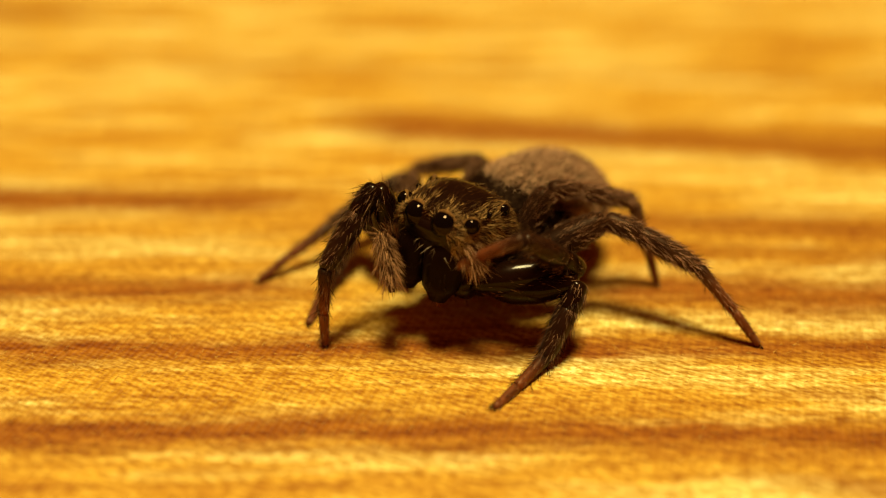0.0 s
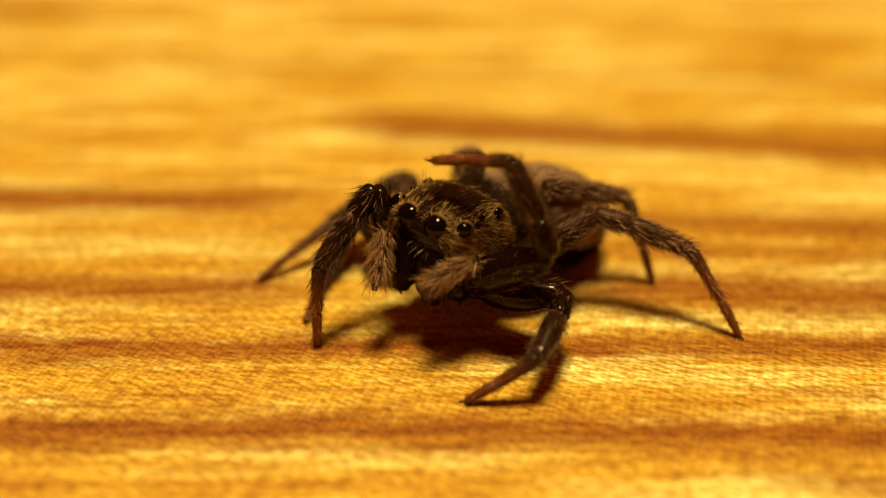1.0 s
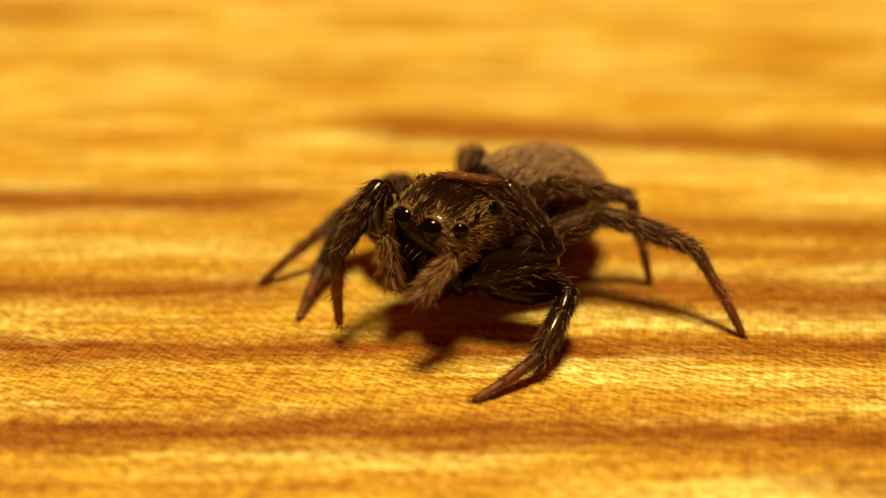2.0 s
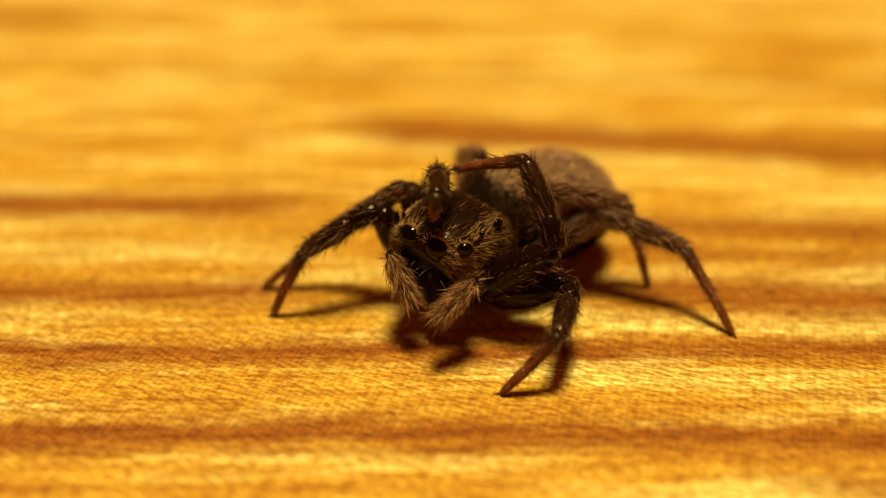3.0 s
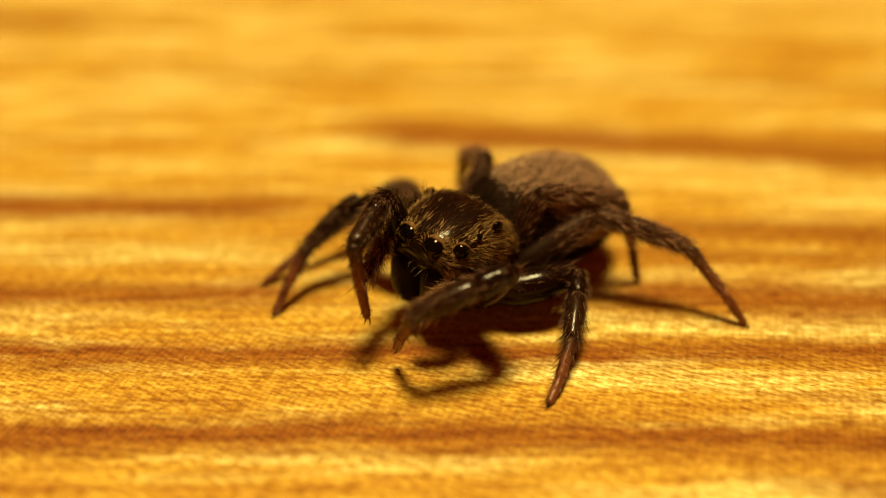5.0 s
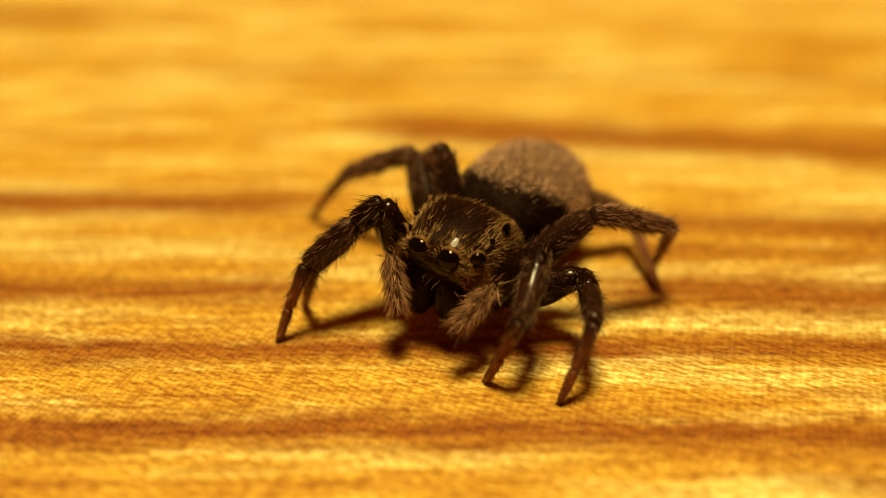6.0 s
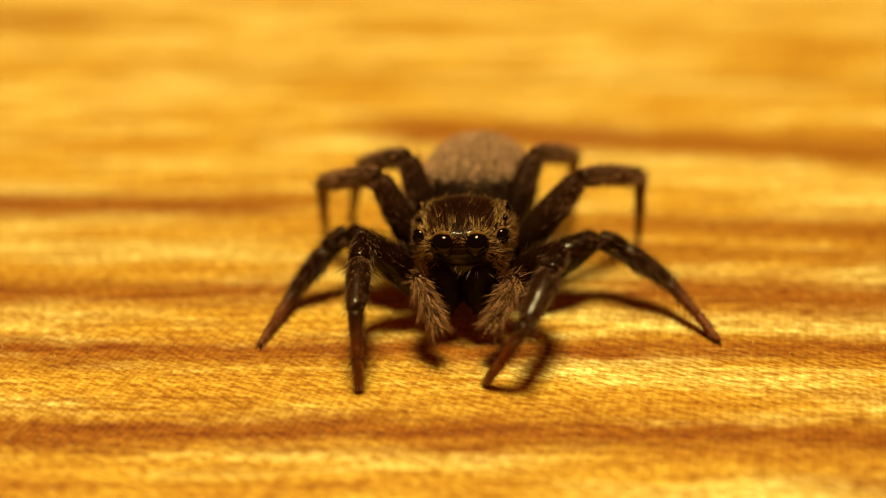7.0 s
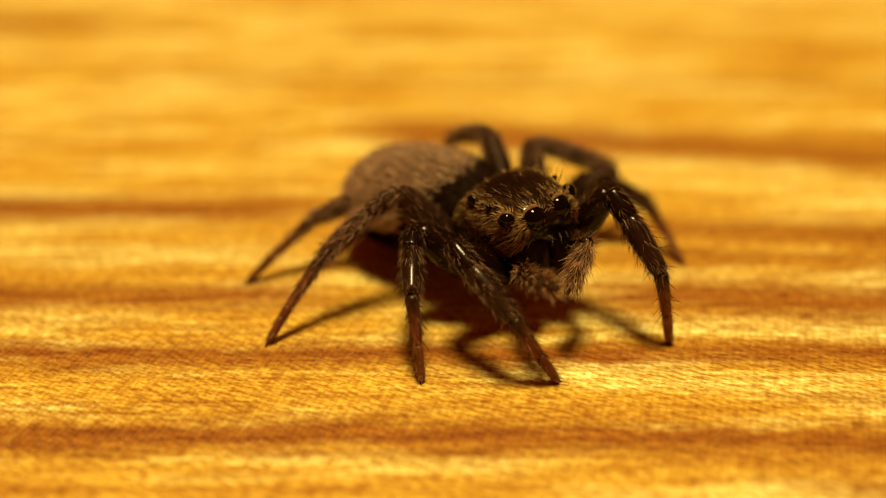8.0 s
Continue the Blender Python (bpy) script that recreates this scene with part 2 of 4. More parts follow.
def cloth_fuzz():
    """Short loose fibres that lie on the cloth round the spider."""
    rng = np.random.default_rng(3)
    n = 3000
    roots = np.column_stack([rng.uniform(-10, 10, n), rng.uniform(-6.5, 2.5, n), np.full(n, 0.008)])
    angle = rng.normal(0.2, 0.6, n) + np.where(rng.random(n) < 0.5, 0, math.pi)
    dirs = np.column_stack([np.cos(angle), np.sin(angle), rng.uniform(0.0, 0.22, n)])
    bend = np.column_stack([rng.normal(0, 0.2, n), rng.normal(0, 0.3, n), rng.uniform(-0.12, 0.02, n)])
    me = hair_mesh("cloth_fuzz", [strands(roots, dirs, rng.uniform(0.06, 0.17, n), 0.005, bend * 1.8, rng)])
    me.materials.append(hair_material("cloth_fibre", (0.48, 0.22, 0.025), (0.86, 0.58, 0.15), 0.6))
    return tagged(new("cloth_fuzz", me), "fine loose yellow fibres on the printed cloth", "lint", kind="stuff")



cloth_fuzz()

# ---- the spider: head and body ----
spider = tagged(new("jumping_spider"), "dark brown hairy jumping spider grooming and turning on printed cloth", "spider")

FRONT_HALF = ((-1.36, 0.42), (-1.30, 0.63), (-1.12, 0.81), (-0.6, 0.94), (-0.1, 1.0), (0.3, 0.98), (0.85, 0.77), (1.15, 0.48), (1.28, 0.22))
TOP = ((-1.36, 0.22), (-1.30, 0.36), (-1.12, 0.50), (-0.6, 0.62), (-0.2, 0.64), (0.1, 0.58), (0.5, 0.26), (0.85, -0.04), (1.15, -0.22), (1.28, -0.30))
BOTTOM = ((-1.36, -0.14), (-1.30, -0.34), (-1.12, -0.62), (-0.6, -0.90), (-0.1, -0.98), (0.4, -0.98), (0.85, -0.88), (1.15, -0.68), (1.28, -0.52))


def carapace_point(y, a):
    w, t, b = curve_at(FRONT_HALF, y), curve_at(TOP, y), curve_at(BOTTOM, y)
    c, s = math.cos(a), math.sin(a)
    e = 0.86 if s > 0 else 0.72
    x = w * math.copysign(abs(c) ** e, c)
    z = (t + b) / 2 + (t - b) / 2 * math.copysign(abs(s) ** e, s)
    # a shallow furrow between the eyes and behind them
    z -= 0.035 * max(0.0, s) * math.exp(-(x / 0.12) ** 2) * math.exp(-((y + 0.95) / 0.35) ** 2)
    return Vector((x, y, z))


def carapace_normal(y, a):
    d = 0.01
    u = carapace_point(min(y + d, 1.27), a) - carapace_point(max(y - d, -1.355), a)
    v = carapace_point(y, a + d) - carapace_point(y, a - d)
    n = v.cross(u)
    n.normalize()
    p = carapace_point(y, a) - Vector((0, y * 0.6, 0))
    return n if n.dot(p) > 0 else -n


def build_carapace():
    around, along = 48, 44
    ys = [-1.36 + 2.64 * (0.5 - 0.5 * math.cos(math.pi * i / along)) for i in range(along + 1)]
    verts = [carapace_point(y, 2 * math.pi * k / around) * MM for y in ys for k in range(around)]
    faces = []
    for i in range(along):
        for k in range(around):
            a, b = i * around + k, i * around + (k + 1) % around
            faces.append((a, b, b + around, a + around))
    faces += [tuple(reversed(range(around))), tuple(range(along * around, (along + 1) * around))]
    return part("carapace", mesh_from("carapace", verts, faces), HEAD, spider, "dark glossy carapace fringed with golden hairs")


carapace = build_carapace()


def ball(radius, rows=14, cols=22):
    rings = []
    for i in range(rows + 1):
        a = math.pi * (0.02 + 0.96 * i / rows)
        rings.append((Y * (-radius * math.cos(a) * MM), radius * math.sin(a) * MM, radius * math.sin(a) * MM, X, Z))
    return tube(rings, cols)


def eye_rim(radius, thick):
    """A thin uneven ring that sits a little behind the widest part of a lens that looks along z."""
    verts, faces, n, m = [], [], 28, 8
    for i in range(n):
        a = 2 * math.pi * i / n
        t = thick * (1 + 0.3 * math.sin(5 * a))
        for k in range(m):
            b = 2 * math.pi * k / m
            r = radius * 0.985 + t * math.cos(b)
            verts.append(Vector((r * math.cos(a), r * math.sin(a), 0.015 + t * 1.5 * math.sin(b))) * MM)
    for i in range(n):
        for k in range(m):
            faces.append((i * m + k, ((i + 1) % n) * m + k, ((i + 1) % n) * m + (k + 1) % m, i * m + (k + 1) % m))
    return mesh_from("eye_rim", verts, faces)


# x, y, z of the lens and its radius
EYES = ((0.300, -1.165, 0.200, 0.265), (0.750, -0.985, 0.285, 0.158), (0.815, -0.539, 0.405, 0.056), (0.800, -0.056, 0.360, 0.128))
for ex, ey, ez, er in EYES:
    for side in (1, -1):
        e = part("eye", mesh_from("eye", *ball(er)), EYE, carapace, "glossy black eye")
        e.location = Vector((side * ex, ey, ez)) * MM
        if er > 0.1:
            rim = part("eye_rim", eye_rim(er, 0.030 if er > 0.2 else 0.022), RIM, carapace, "golden scaly rim of the eye")
            aim_out = Vector((side * ex * (0.25 if er > 0.2 else 0.9), ey * 0.7 - 0.12, 0.0 if er > 0.2 else 0.12))
            rim.matrix_basis = Matrix.Translation(e.location) @ aim_out.to_track_quat("Z", "Y").to_matrix().to_4x4()


def carapace_hair():
    """Golden hairs on the cheeks, between the eyes and along the back of the crown; two bare black patches on top."""
    eyes = [Vector((s * x, y, z)) for x, y, z, r in EYES for s in (1, -1)]
    radii = [r for x, y, z, r in EYES for s in (1, -1)]
    rg, dg, lg, rd, dd, ld = [], [], [], [], [], []
    while len(rg) < 3900:
        y, a = RNG.uniform(-1.34, 1.1), RNG.uniform(-0.75, math.pi + 0.75)
        p, n = carapace_point(y, a), carapace_normal(y, a)
        near = [(p - c).length - r for c, r in zip(eyes, radii)]
        if min(near) < 0.0:
            continue
        side = abs(p.x)
        rim = min(near) < 0.06 and p.y < -0.2
        patch = math.exp(-(side / 0.62) ** 6 - ((p.y + 0.36) / 0.48) ** 6) if p.z > 0.36 else 0.0
        cheek = side > 0.60 and -0.42 < p.z and p.y < 0.62
        crest = p.z > 0.3 and 0.14 < p.y < 0.34
        brow = p.z > 0.05 and p.y < -0.55
        face = p.y < -1.0 and p.z < 0.05
        chance = (0.95 if rim else 0.9 * min(1.0, (p.z + 0.42) / 0.25) * min(1.0, (0.62 - p.y) / 0.3) if cheek else 0.22 if crest
                  else 0.06 if face else 0.13 if brow else 0.10 if p.z > 0.3 else 0.05)
        chance *= (1.0 - 0.9 * min(1.0, 1.2 * patch)) * (0.75 + 0.8 * max(-0.5, noise.noise(p * 4.5)))
        flow = Vector((0.35 * p.x * (1.0 if p.z > 0.3 else 0.0), 1.0, -0.55 if cheek and p.z < 0.3 else 0.0))
        if rim:
            flow += (p - eyes[near.index(min(near))]).normalized() * 1.2
        flow -= n * flow.dot(n)
        flow.normalize()
        swirl = noise.noise(p * 3.2)
        d = flow + n * 0.10 + n.cross(flow) * (0.55 * swirl) + Vector(RNG.normal(size=3)) * 0.10
        if RNG.random() < chance:
            rg.append(p), dg.append(d), lg.append(RNG.uniform(0.12, 0.25) if not rim else RNG.uniform(0.07, 0.14))
        elif RNG.random() < (0.10 if patch > 0.5 else 0.22):
            rd.append(p), dd.append(d), ld.append(RNG.uniform(0.10, 0.19))
    zero = lambda k: RNG.normal(size=(k, 3)) * 0.12
    me = hair_mesh("golden_hair", [strands(rg, dg, lg, 0.0052, zero(len(rg)), RNG)])
    part("golden_hair", me, GOLD_HAIR, carapace, "short golden hairs round the eyes")
    me = hair_mesh("crown_hair", [strands(rd, dd, ld, 0.0042, zero(len(rd)), RNG)])
    part("crown_hair", me, CROWN_HAIR, carapace, "short dark brown hairs on the crown")
    # long pale hairs that hang over the jaws
    rp, dp, lp = [], [], []
    for k in range(13):
        x = RNG.uniform(-0.45, 0.45)
        rp.append((x, -1.3, -0.14 + RNG.uniform(-0.1, 0.05)))
        dp.append((0.5 * x + RNG.normal() * 0.45, -0.7, -0.45 + RNG.normal() * 0.4))
        lp.append(RNG.uniform(0.12, 0.32))
    me = hair_mesh("brow_fringe", [strands(rp, dp, lp, 0.0045, RNG.normal(size=(13, 3)) * 0.25 + np.array((0, 0.1, -0.3)), RNG)])
    part("brow_fringe", me, WHITE_HAIR, carapace, "pale hairs hanging over the jaws")
    # a few upright bristles behind the eyes
    rb, db, lb = [], [], []
    for k in range(22):
        y, a = RNG.uniform(-1.0, 0.1), RNG.choice([0.5, 2.64]) + RNG.normal() * 0.25
        p = carapace_point(y, a)
        rb.append(p), db.append(carapace_normal(y, a) + Vector((0, 0.2, 0.4)) + Vector(RNG.normal(size=3)) * 0.3), lb.append(RNG.uniform(0.22, 0.42))
    me = hair_mesh("bristles", [strands(rb, db, lb, 0.008, np.tile((0, 0.15, 0), (22, 1)), RNG)])
    part("bristles", me, DARK_HAIR, carapace)


carapace_hair()


def limb_rings(length, stops, steps, flat=1.0, sag=0.0):
    rings = []
    for i in range(steps + 1):
        s = i / steps
        r = curve_at(stops, s) * MM
        rings.append((X * (s * length * MM) + Z * (sag * math.sin(math.pi * s) * MM), r, r * flat, Y, Z))
    return rings


def limb_hair(length, stops, count, reach, lean, spread, lo=0.0, hi=1.0, radius=0.006, upper=False):
    """Hairs on a limb that runs along x, leaning towards its far end."""
    roots, dirs, lens = [], [], []
    for k in range(count):
        s = RNG.uniform(lo, hi)
        a = RNG.uniform(0.1, math.pi - 0.1) if upper else RNG.uniform(0, 2 * math.pi)
        r = curve_at(stops, s)
        n = Vector((0, math.cos(a), math.sin(a)))
        roots.append((s * length, r * n.y, r * n.z))
        dirs.append(n + X * lean + Vector(RNG.normal(size=3)) * spread)
        lens.append(RNG.uniform(*reach))
    return strands(roots, dirs, lens, radius, RNG.normal(size=(count, 3)) * 0.1 + np.array((0.15, 0, -0.05)), RNG)


def jaws():
    for side in (1, -1):
        stops = ((0.0, 0.30), (0.3, 0.41), (0.75, 0.36), (1.0, 0.17))
        jaw = part("chelicera", mesh_from("chelicera", *tube(limb_rings(1.22, stops, 14), 16)), MOUTH, spider, "dark brown upright jaw")
        jaw.matrix_basis = Matrix.Translation(Vector((side * 0.36, -1.02, -0.10)) * MM) @ Euler((0, radians(84), radians(-90 + side * 3))).to_matrix().to_4x4()
        hair = limb_hair(1.22, stops, 60, (0.08, 0.2), 0.7, 0.3, 0.1, 0.95)
        part("bristles", hair_mesh("bristles", [hair]), DARK_HAIR, jaw)
        fang = part("fang", mesh_from("fang", *tube(limb_rings(0.30, ((0, 0.06), (0.5, 0.045), (1, 0.01)), 6, sag=0.05), 10)), RUST, jaw, "curved red-brown fang")
        fang.location = Vector((1.12, 0.0, -0.03)) * MM
        fang.rotation_euler = (0, radians(12), 0)


jaws()


def ellipsoid(half, bulge=0.0, rows=30, cols=40):
    rings = []
    for i in range(rows + 1):
        a = math.pi * (0.015 + 0.97 * i / rows)
        y = -math.cos(a)
        w = (math.sin(a) if y > 0 or not bulge else math.sqrt(max(0.0, 1 - abs(y) ** 3.0)) * (1 if y > -0.9 else math.sqrt((1 + y) / 0.1))) * (1 + bulge * y)
        rings.append((Y * (half[1] * y * MM), half[0] * w * MM, half[2] * w * MM, X, Z))
    return tube(rings, cols)


def underside():
    me = mesh_from("sternum", *ellipsoid((0.85, 1.12, 0.36), rows=14, cols=20))
    s = part("sternum", me, BLACK, spider, "black plate under the body")
    s.location = Vector((0, 0.05, -1.04)) * MM
    me = mesh_from("waist", *tube(limb_rings(0.7, ((0, 0.16), (0.5, 0.13), (1, 0.2)), 6), 12))
    w = part("waist", me, BLACK, spider)
    w.matrix_basis = Matrix.Translation(Vector((0, 1.0, -0.45)) * MM) @ Euler((0, 0, radians(90))).to_matrix().to_4x4()


underside()

ABDOMEN = (1.26, 1.78, 1.05)


def build_abdomen():
    me = mesh_from("abdomen", *ellipsoid(ABDOMEN, 0.06, 36, 48))
    ab = part("abdomen", me, SKIN, spider, "plump grey-brown furry abdomen, dark in front")
    rg, dg, lg, rd, dd, ld = [], [], [], [], [], []
    for k in range(30000):
        d = RNG.normal(size=3)
        d /= np.linalg.norm(d)
        w = (1 + 0.06 * d[1]) * (1 if d[1] > 0 else math.sqrt((1 - abs(d[1]) ** 3) / max(1e-3, 1 - d[1] ** 2)))
        p = d * np.array((ABDOMEN[0] * w, ABDOMEN[1], ABDOMEN[2] * w))
        n = d / np.array(ABDOMEN)
        n /= np.linalg.norm(n)
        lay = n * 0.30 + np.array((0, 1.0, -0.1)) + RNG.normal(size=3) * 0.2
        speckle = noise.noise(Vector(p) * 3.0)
        # front and underside: dark fur plus painted shade; elsewhere dark specks at random
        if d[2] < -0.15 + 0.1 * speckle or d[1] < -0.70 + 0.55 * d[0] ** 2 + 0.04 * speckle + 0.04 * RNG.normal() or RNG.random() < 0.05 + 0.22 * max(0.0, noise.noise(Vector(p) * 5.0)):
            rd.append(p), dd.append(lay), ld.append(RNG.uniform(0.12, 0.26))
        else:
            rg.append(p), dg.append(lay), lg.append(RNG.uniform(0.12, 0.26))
    zero = lambda k: RNG.normal(size=(k, 3)) * 0.12
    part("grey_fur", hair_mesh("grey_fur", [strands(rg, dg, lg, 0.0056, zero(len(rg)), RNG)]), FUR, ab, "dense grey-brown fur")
    part("dark_shaded_fur", hair_mesh("dark_shaded_fur", [strands(rd, dd, ld, 0.0065, zero(len(rd)), RNG)]), DARK_SHADED_FUR, ab, "dark brown fur with shade painted into its colour")
    for x in (0.11, -0.11):
        sp = part("spinneret", mesh_from("spinneret", *tube(limb_rings(0.34, ((0, 0.10), (0.7, 0.08), (1, 0.03)), 5), 10)), BROWN, ab)
        sp.matrix_basis = Matrix.Translation(Vector((x, 1.72, -0.22)) * MM) @ Euler((0, radians(20), radians(90))).to_matrix().to_4x4()
    return ab


abdomen = build_abdomen()

# ---- legs ----
HIPS = {1: (0.72, -0.60, -1.05), 2: (0.82, -0.17, -1.10), 3: (0.80, 0.25, -1.10), 4: (0.62, 0.66, -1.02)}
PALP_HIP = (0.48, -1.0, -0.80)

THIGH = ((0, 0.13), (0.10, 0.21), (0.35, 0.335), (0.6, 0.33), (0.85, 0.245), (0.97, 0.195), (1.0, 0.14))
FEMUR = ((0, 0.12), (0.10, 0.19), (0.35, 0.265), (0.6, 0.262), (0.85, 0.215), (0.97, 0.19), (1.0, 0.14))
PATELLA = ((0, 0.13), (0.08, 0.185), (0.5, 0.205), (0.92, 0.19), (1.0, 0.15))
TIBIA = ((0, 0.14), (0.06, 0.185), (0.35, 0.205), (0.8, 0.168), (0.97, 0.145), (1.0, 0.11))
METATARSUS = ((0, 0.10), (0.05, 0.138), (0.5, 0.115), (0.96, 0.10), (1.0, 0.08))
TARSUS = ((0, 0.08), (0.06, 0.10), (0.6, 0.088), (0.93, 0.07), (1.0, 0.025))


def scaled(stops, k):
    return tuple((a, b * k) for a, b in stops)


def leg_piece(name, length, stops, skin, label, hairs, flat=1.0, sag=0.0):
    """One rigid piece of a leg, along x from its joint, with its hairs."""
    ob = part(name, mesh_from(name, *tube(limb_rings(length, stops, 14, flat, sag), 16)), skin, spider, label)
    for hair_name, material, batches in hairs:
        part(hair_name, hair_mesh(hair_name, batches), material, ob)
    return ob


def build_leg(number, a, b, e):
    """Femur, patella, tibia, metatarsus and tarsus for thigh length a, shin length b and foot length e."""
    front = number <= 2
    k = {1: 1.0, 2: 0.94, 3: 0.90, 4: 0.88}[number]
    thigh, upper, lower = (BLACK, BLACK, LEG_BLACK) if front else (HIND_THIGH, BROWN, BROWN)
    coat = MIXED_HAIR if front else GREY_HAIR
    more = 1.0 if front else 1.5
    pieces = []
    f = scaled(THIGH, 0.96 if number == 1 else 1.06) if front else scaled(FEMUR, 1.25 * k)
    pieces.append(leg_piece("leg_femur", a, f, thigh, "thick dark thigh", (
        ("hairs", MIXED_HAIR if front else coat, [limb_hair(a, f, 240 if front else 300, (0.09, 0.19), 2.2, 0.3, 0.1 if front else 0.55, 0.97, 0.0042)]),
        ("dark_hairs", CROWN_HAIR, [limb_hair(a, f, 160, (0.09, 0.17), 2.2, 0.3, 0.1, 0.7, 0.0042)]),
        ("bristles", MIXED_HAIR, [limb_hair(a, f, 70, (0.16, 0.30), 1.1, 0.3, 0.3, 0.98, 0.005)])),
        1.05 if front else 1.12, -0.08 if front else 0.0))
    p = scaled(PATELLA, 1.1 * k)
    pl, tl = 0.38 * b, 0.68 * b
    pieces.append(leg_piece("leg_patella", pl, p, upper, "", (
        ("hairs", coat, [limb_hair(pl, p, 150 if front else 240, (0.10, 0.22), 1.8, 0.34, radius=0.0045)]),
        ("bristles", DARK_HAIR, [limb_hair(pl, p, 12 if front else 6, (0.16, 0.30), 0.8, 0.3, radius=0.007)]))))
    s = scaled(TIBIA, 1.1 * k)
    pieces.append(leg_piece("leg_tibia", tl, s, lower, "", (
        ("hairs", coat, [limb_hair(tl, s, 330 if front else 560, (0.10, 0.24), 1.9, 0.34, radius=0.0038 if front else 0.0045)]),
        ("bristles", DARK_HAIR, [limb_hair(tl, s, 24 if front else 12, (0.18, 0.34), 0.8, 0.3, radius=0.007)]))))
    m = scaled(METATARSUS, 0.5 + 0.5 * k)
    ml, ul = 0.58 * e, 0.43 * e
    pieces.append(leg_piece("leg_metatarsus", ml, m, SHIN if front else HIND_SHIN, "lower leg turning red-brown towards the foot", (
        ("hairs", coat, [limb_hair(ml, m, int(120 * more), (0.08, 0.18), 1.9, 0.32, radius=0.0045)]),
        ("bristles", DARK_HAIR, [limb_hair(ml, m, 12, (0.16, 0.28), 1.1, 0.3, radius=0.008)]))))
    u = scaled(TARSUS, 0.5 + 0.5 * k)
    foot = leg_piece("leg_tarsus", ul, u, RUST, "red-brown foot", (
        ("hairs", MIXED_HAIR, [limb_hair(ul, u, 80, (0.06, 0.13), 1.6, 0.3, radius=0.0045)]),))
    for y in (0.03, -0.03):
        claw = part("claw", mesh_from("claw", *tube(limb_rings(0.15, ((0, 0.018), (0.6, 0.012), (1, 0.003)), 5, sag=0.03), 8)), BLACK, foot, "tiny black claw")
        claw.location = Vector((ul - 0.02, y, 0.0)) * MM
        claw.rotation_euler = (0, radians(25), radians(14 if y > 0 else -14))
    pieces.append(foot)
    return pieces


def build_hip(number, side):
    x, y, z = HIPS[number]
    inner, outer = Vector((side * 0.12, y * 0.75, z - 0.05)), Vector((side * x, y, z))
    d = outer - inner
    stops = ((0, 0.28), (0.5, 0.34), (0.9, 0.31), (1.0, 0.20))
    ob = part("leg_coxa", mesh_from("leg_coxa", *tube(limb_rings(d.length + 0.06, stops, 8), 14)), BLACK, spider, "black hip joint")
    ob.matrix_basis = Matrix.Translation(inner * MM) @ d.to_track_quat("X", "Z").to_matrix().to_4x4()
    part("hairs", hair_mesh("hairs", [limb_hair(d.length, stops, 70, (0.1, 0.2), 1.0, 0.3)]), MIXED_HAIR, ob)


def build_palp():
    stops = ((0, 0.09), (0.2, 0.13), (0.7, 0.14), (1.0, 0.10))
    arm = leg_piece("palp_arm", 0.95, stops, BLACK, "dark feeler arm with tan hairs", (
        ("tan_hair", TAN_HAIR, [limb_hair(0.95, stops, 230, (0.14, 0.30), 1.6, 0.35, 0.3, 1.0, 0.006)]),))
    tip_stops = ((0, 0.09), (0.15, 0.13), (0.45, 0.145), (0.8, 0.11), (1.0, 0.05))
    tip = leg_piece("palp_tip", 1.12, tip_stops, FEELER, "feeler tip thick with tan hair", (
        ("tan_hair", TAN_HAIR, [limb_hair(1.12, tip_stops, 520, (0.16, 0.36), 1.7, 0.38, 0.0, 0.85, 0.006)]),))
    return [arm, tip]


# ---- how it moves: tables of world places in millimetres ----
# t, x, y, z, heading, nose down, lean
BODY_ROWS_A = (
    (0.0, 0.50, -1.73, 2.15, -36.73, -8.69, 2.54),
    (0.2, 0.49, -1.70, 2.13, -37.37, -9.24, 0.90),
    (0.5, 0.41, -1.68, 2.19, -37.79, -9.49, 0.72),
    (1.0, 0.39, -1.79, 2.10, -37.45, -8.35, 2.61),
    (1.5, 0.27, -1.68, 2.30, -35.97, -3.96, 1.46),
    (2.8, 0.35, -1.74, 1.98, -36.38, 2.64, 5.21),
    (3.0, 0.36, -1.66, 1.94, -36.51, 2.49, 4.42),
    (3.5, 0.27, -1.51, 1.91, -37.61, 2.91, 6.64),
    (4.0, 0.30, -1.87, 1.88, -42.41, 2.29, 2.33),
    (4.5, 0.32, -1.70, 1.99, -41.64, 3.12, 6.89),
    (5.8, 0.31, -1.78, 1.97, -35.59, 2.63, 1.84),
    (5.9, 0.23, -1.90, 1.96, -30.41, 5.93, 4.74),
)
BODY_ROWS_B = (
    (6.0, 0.19, -1.99, 1.95, -30.40, 6.21, 4.97),
    (6.2, 0.08, -1.94, 2.03, -29.27, 7.88, 6.70),
    (6.5, 0.14, -1.94, 2.02, -29.55, 8.50, 4.47),
    (6.8, 0.01, -1.57, 1.89, -12.50, -0.20, 2.04),
    (6.9, 0.11, -1.59, 1.88, -4.25, -1.41, -2.09),
    (7.0, 0.16, -1.53, 1.85, -3.91, -0.75, -2.94),
    (7.1, 0.28, -1.29, 1.76, 8.79, -9.21, -1.34),
    (7.2, 0.70, -1.19, 1.92, 20.05, -11.10, -2.78),
    (7.3, 0.89, -1.12, 2.00, 31.46, -8.23, -5.09),
    (7.5, 0.98, -1.14, 2.15, 35.10, -6.10, -5.12),
    (8.0, 0.99, -1.15, 2.23, 35.73, -2.88, -5.10),
)
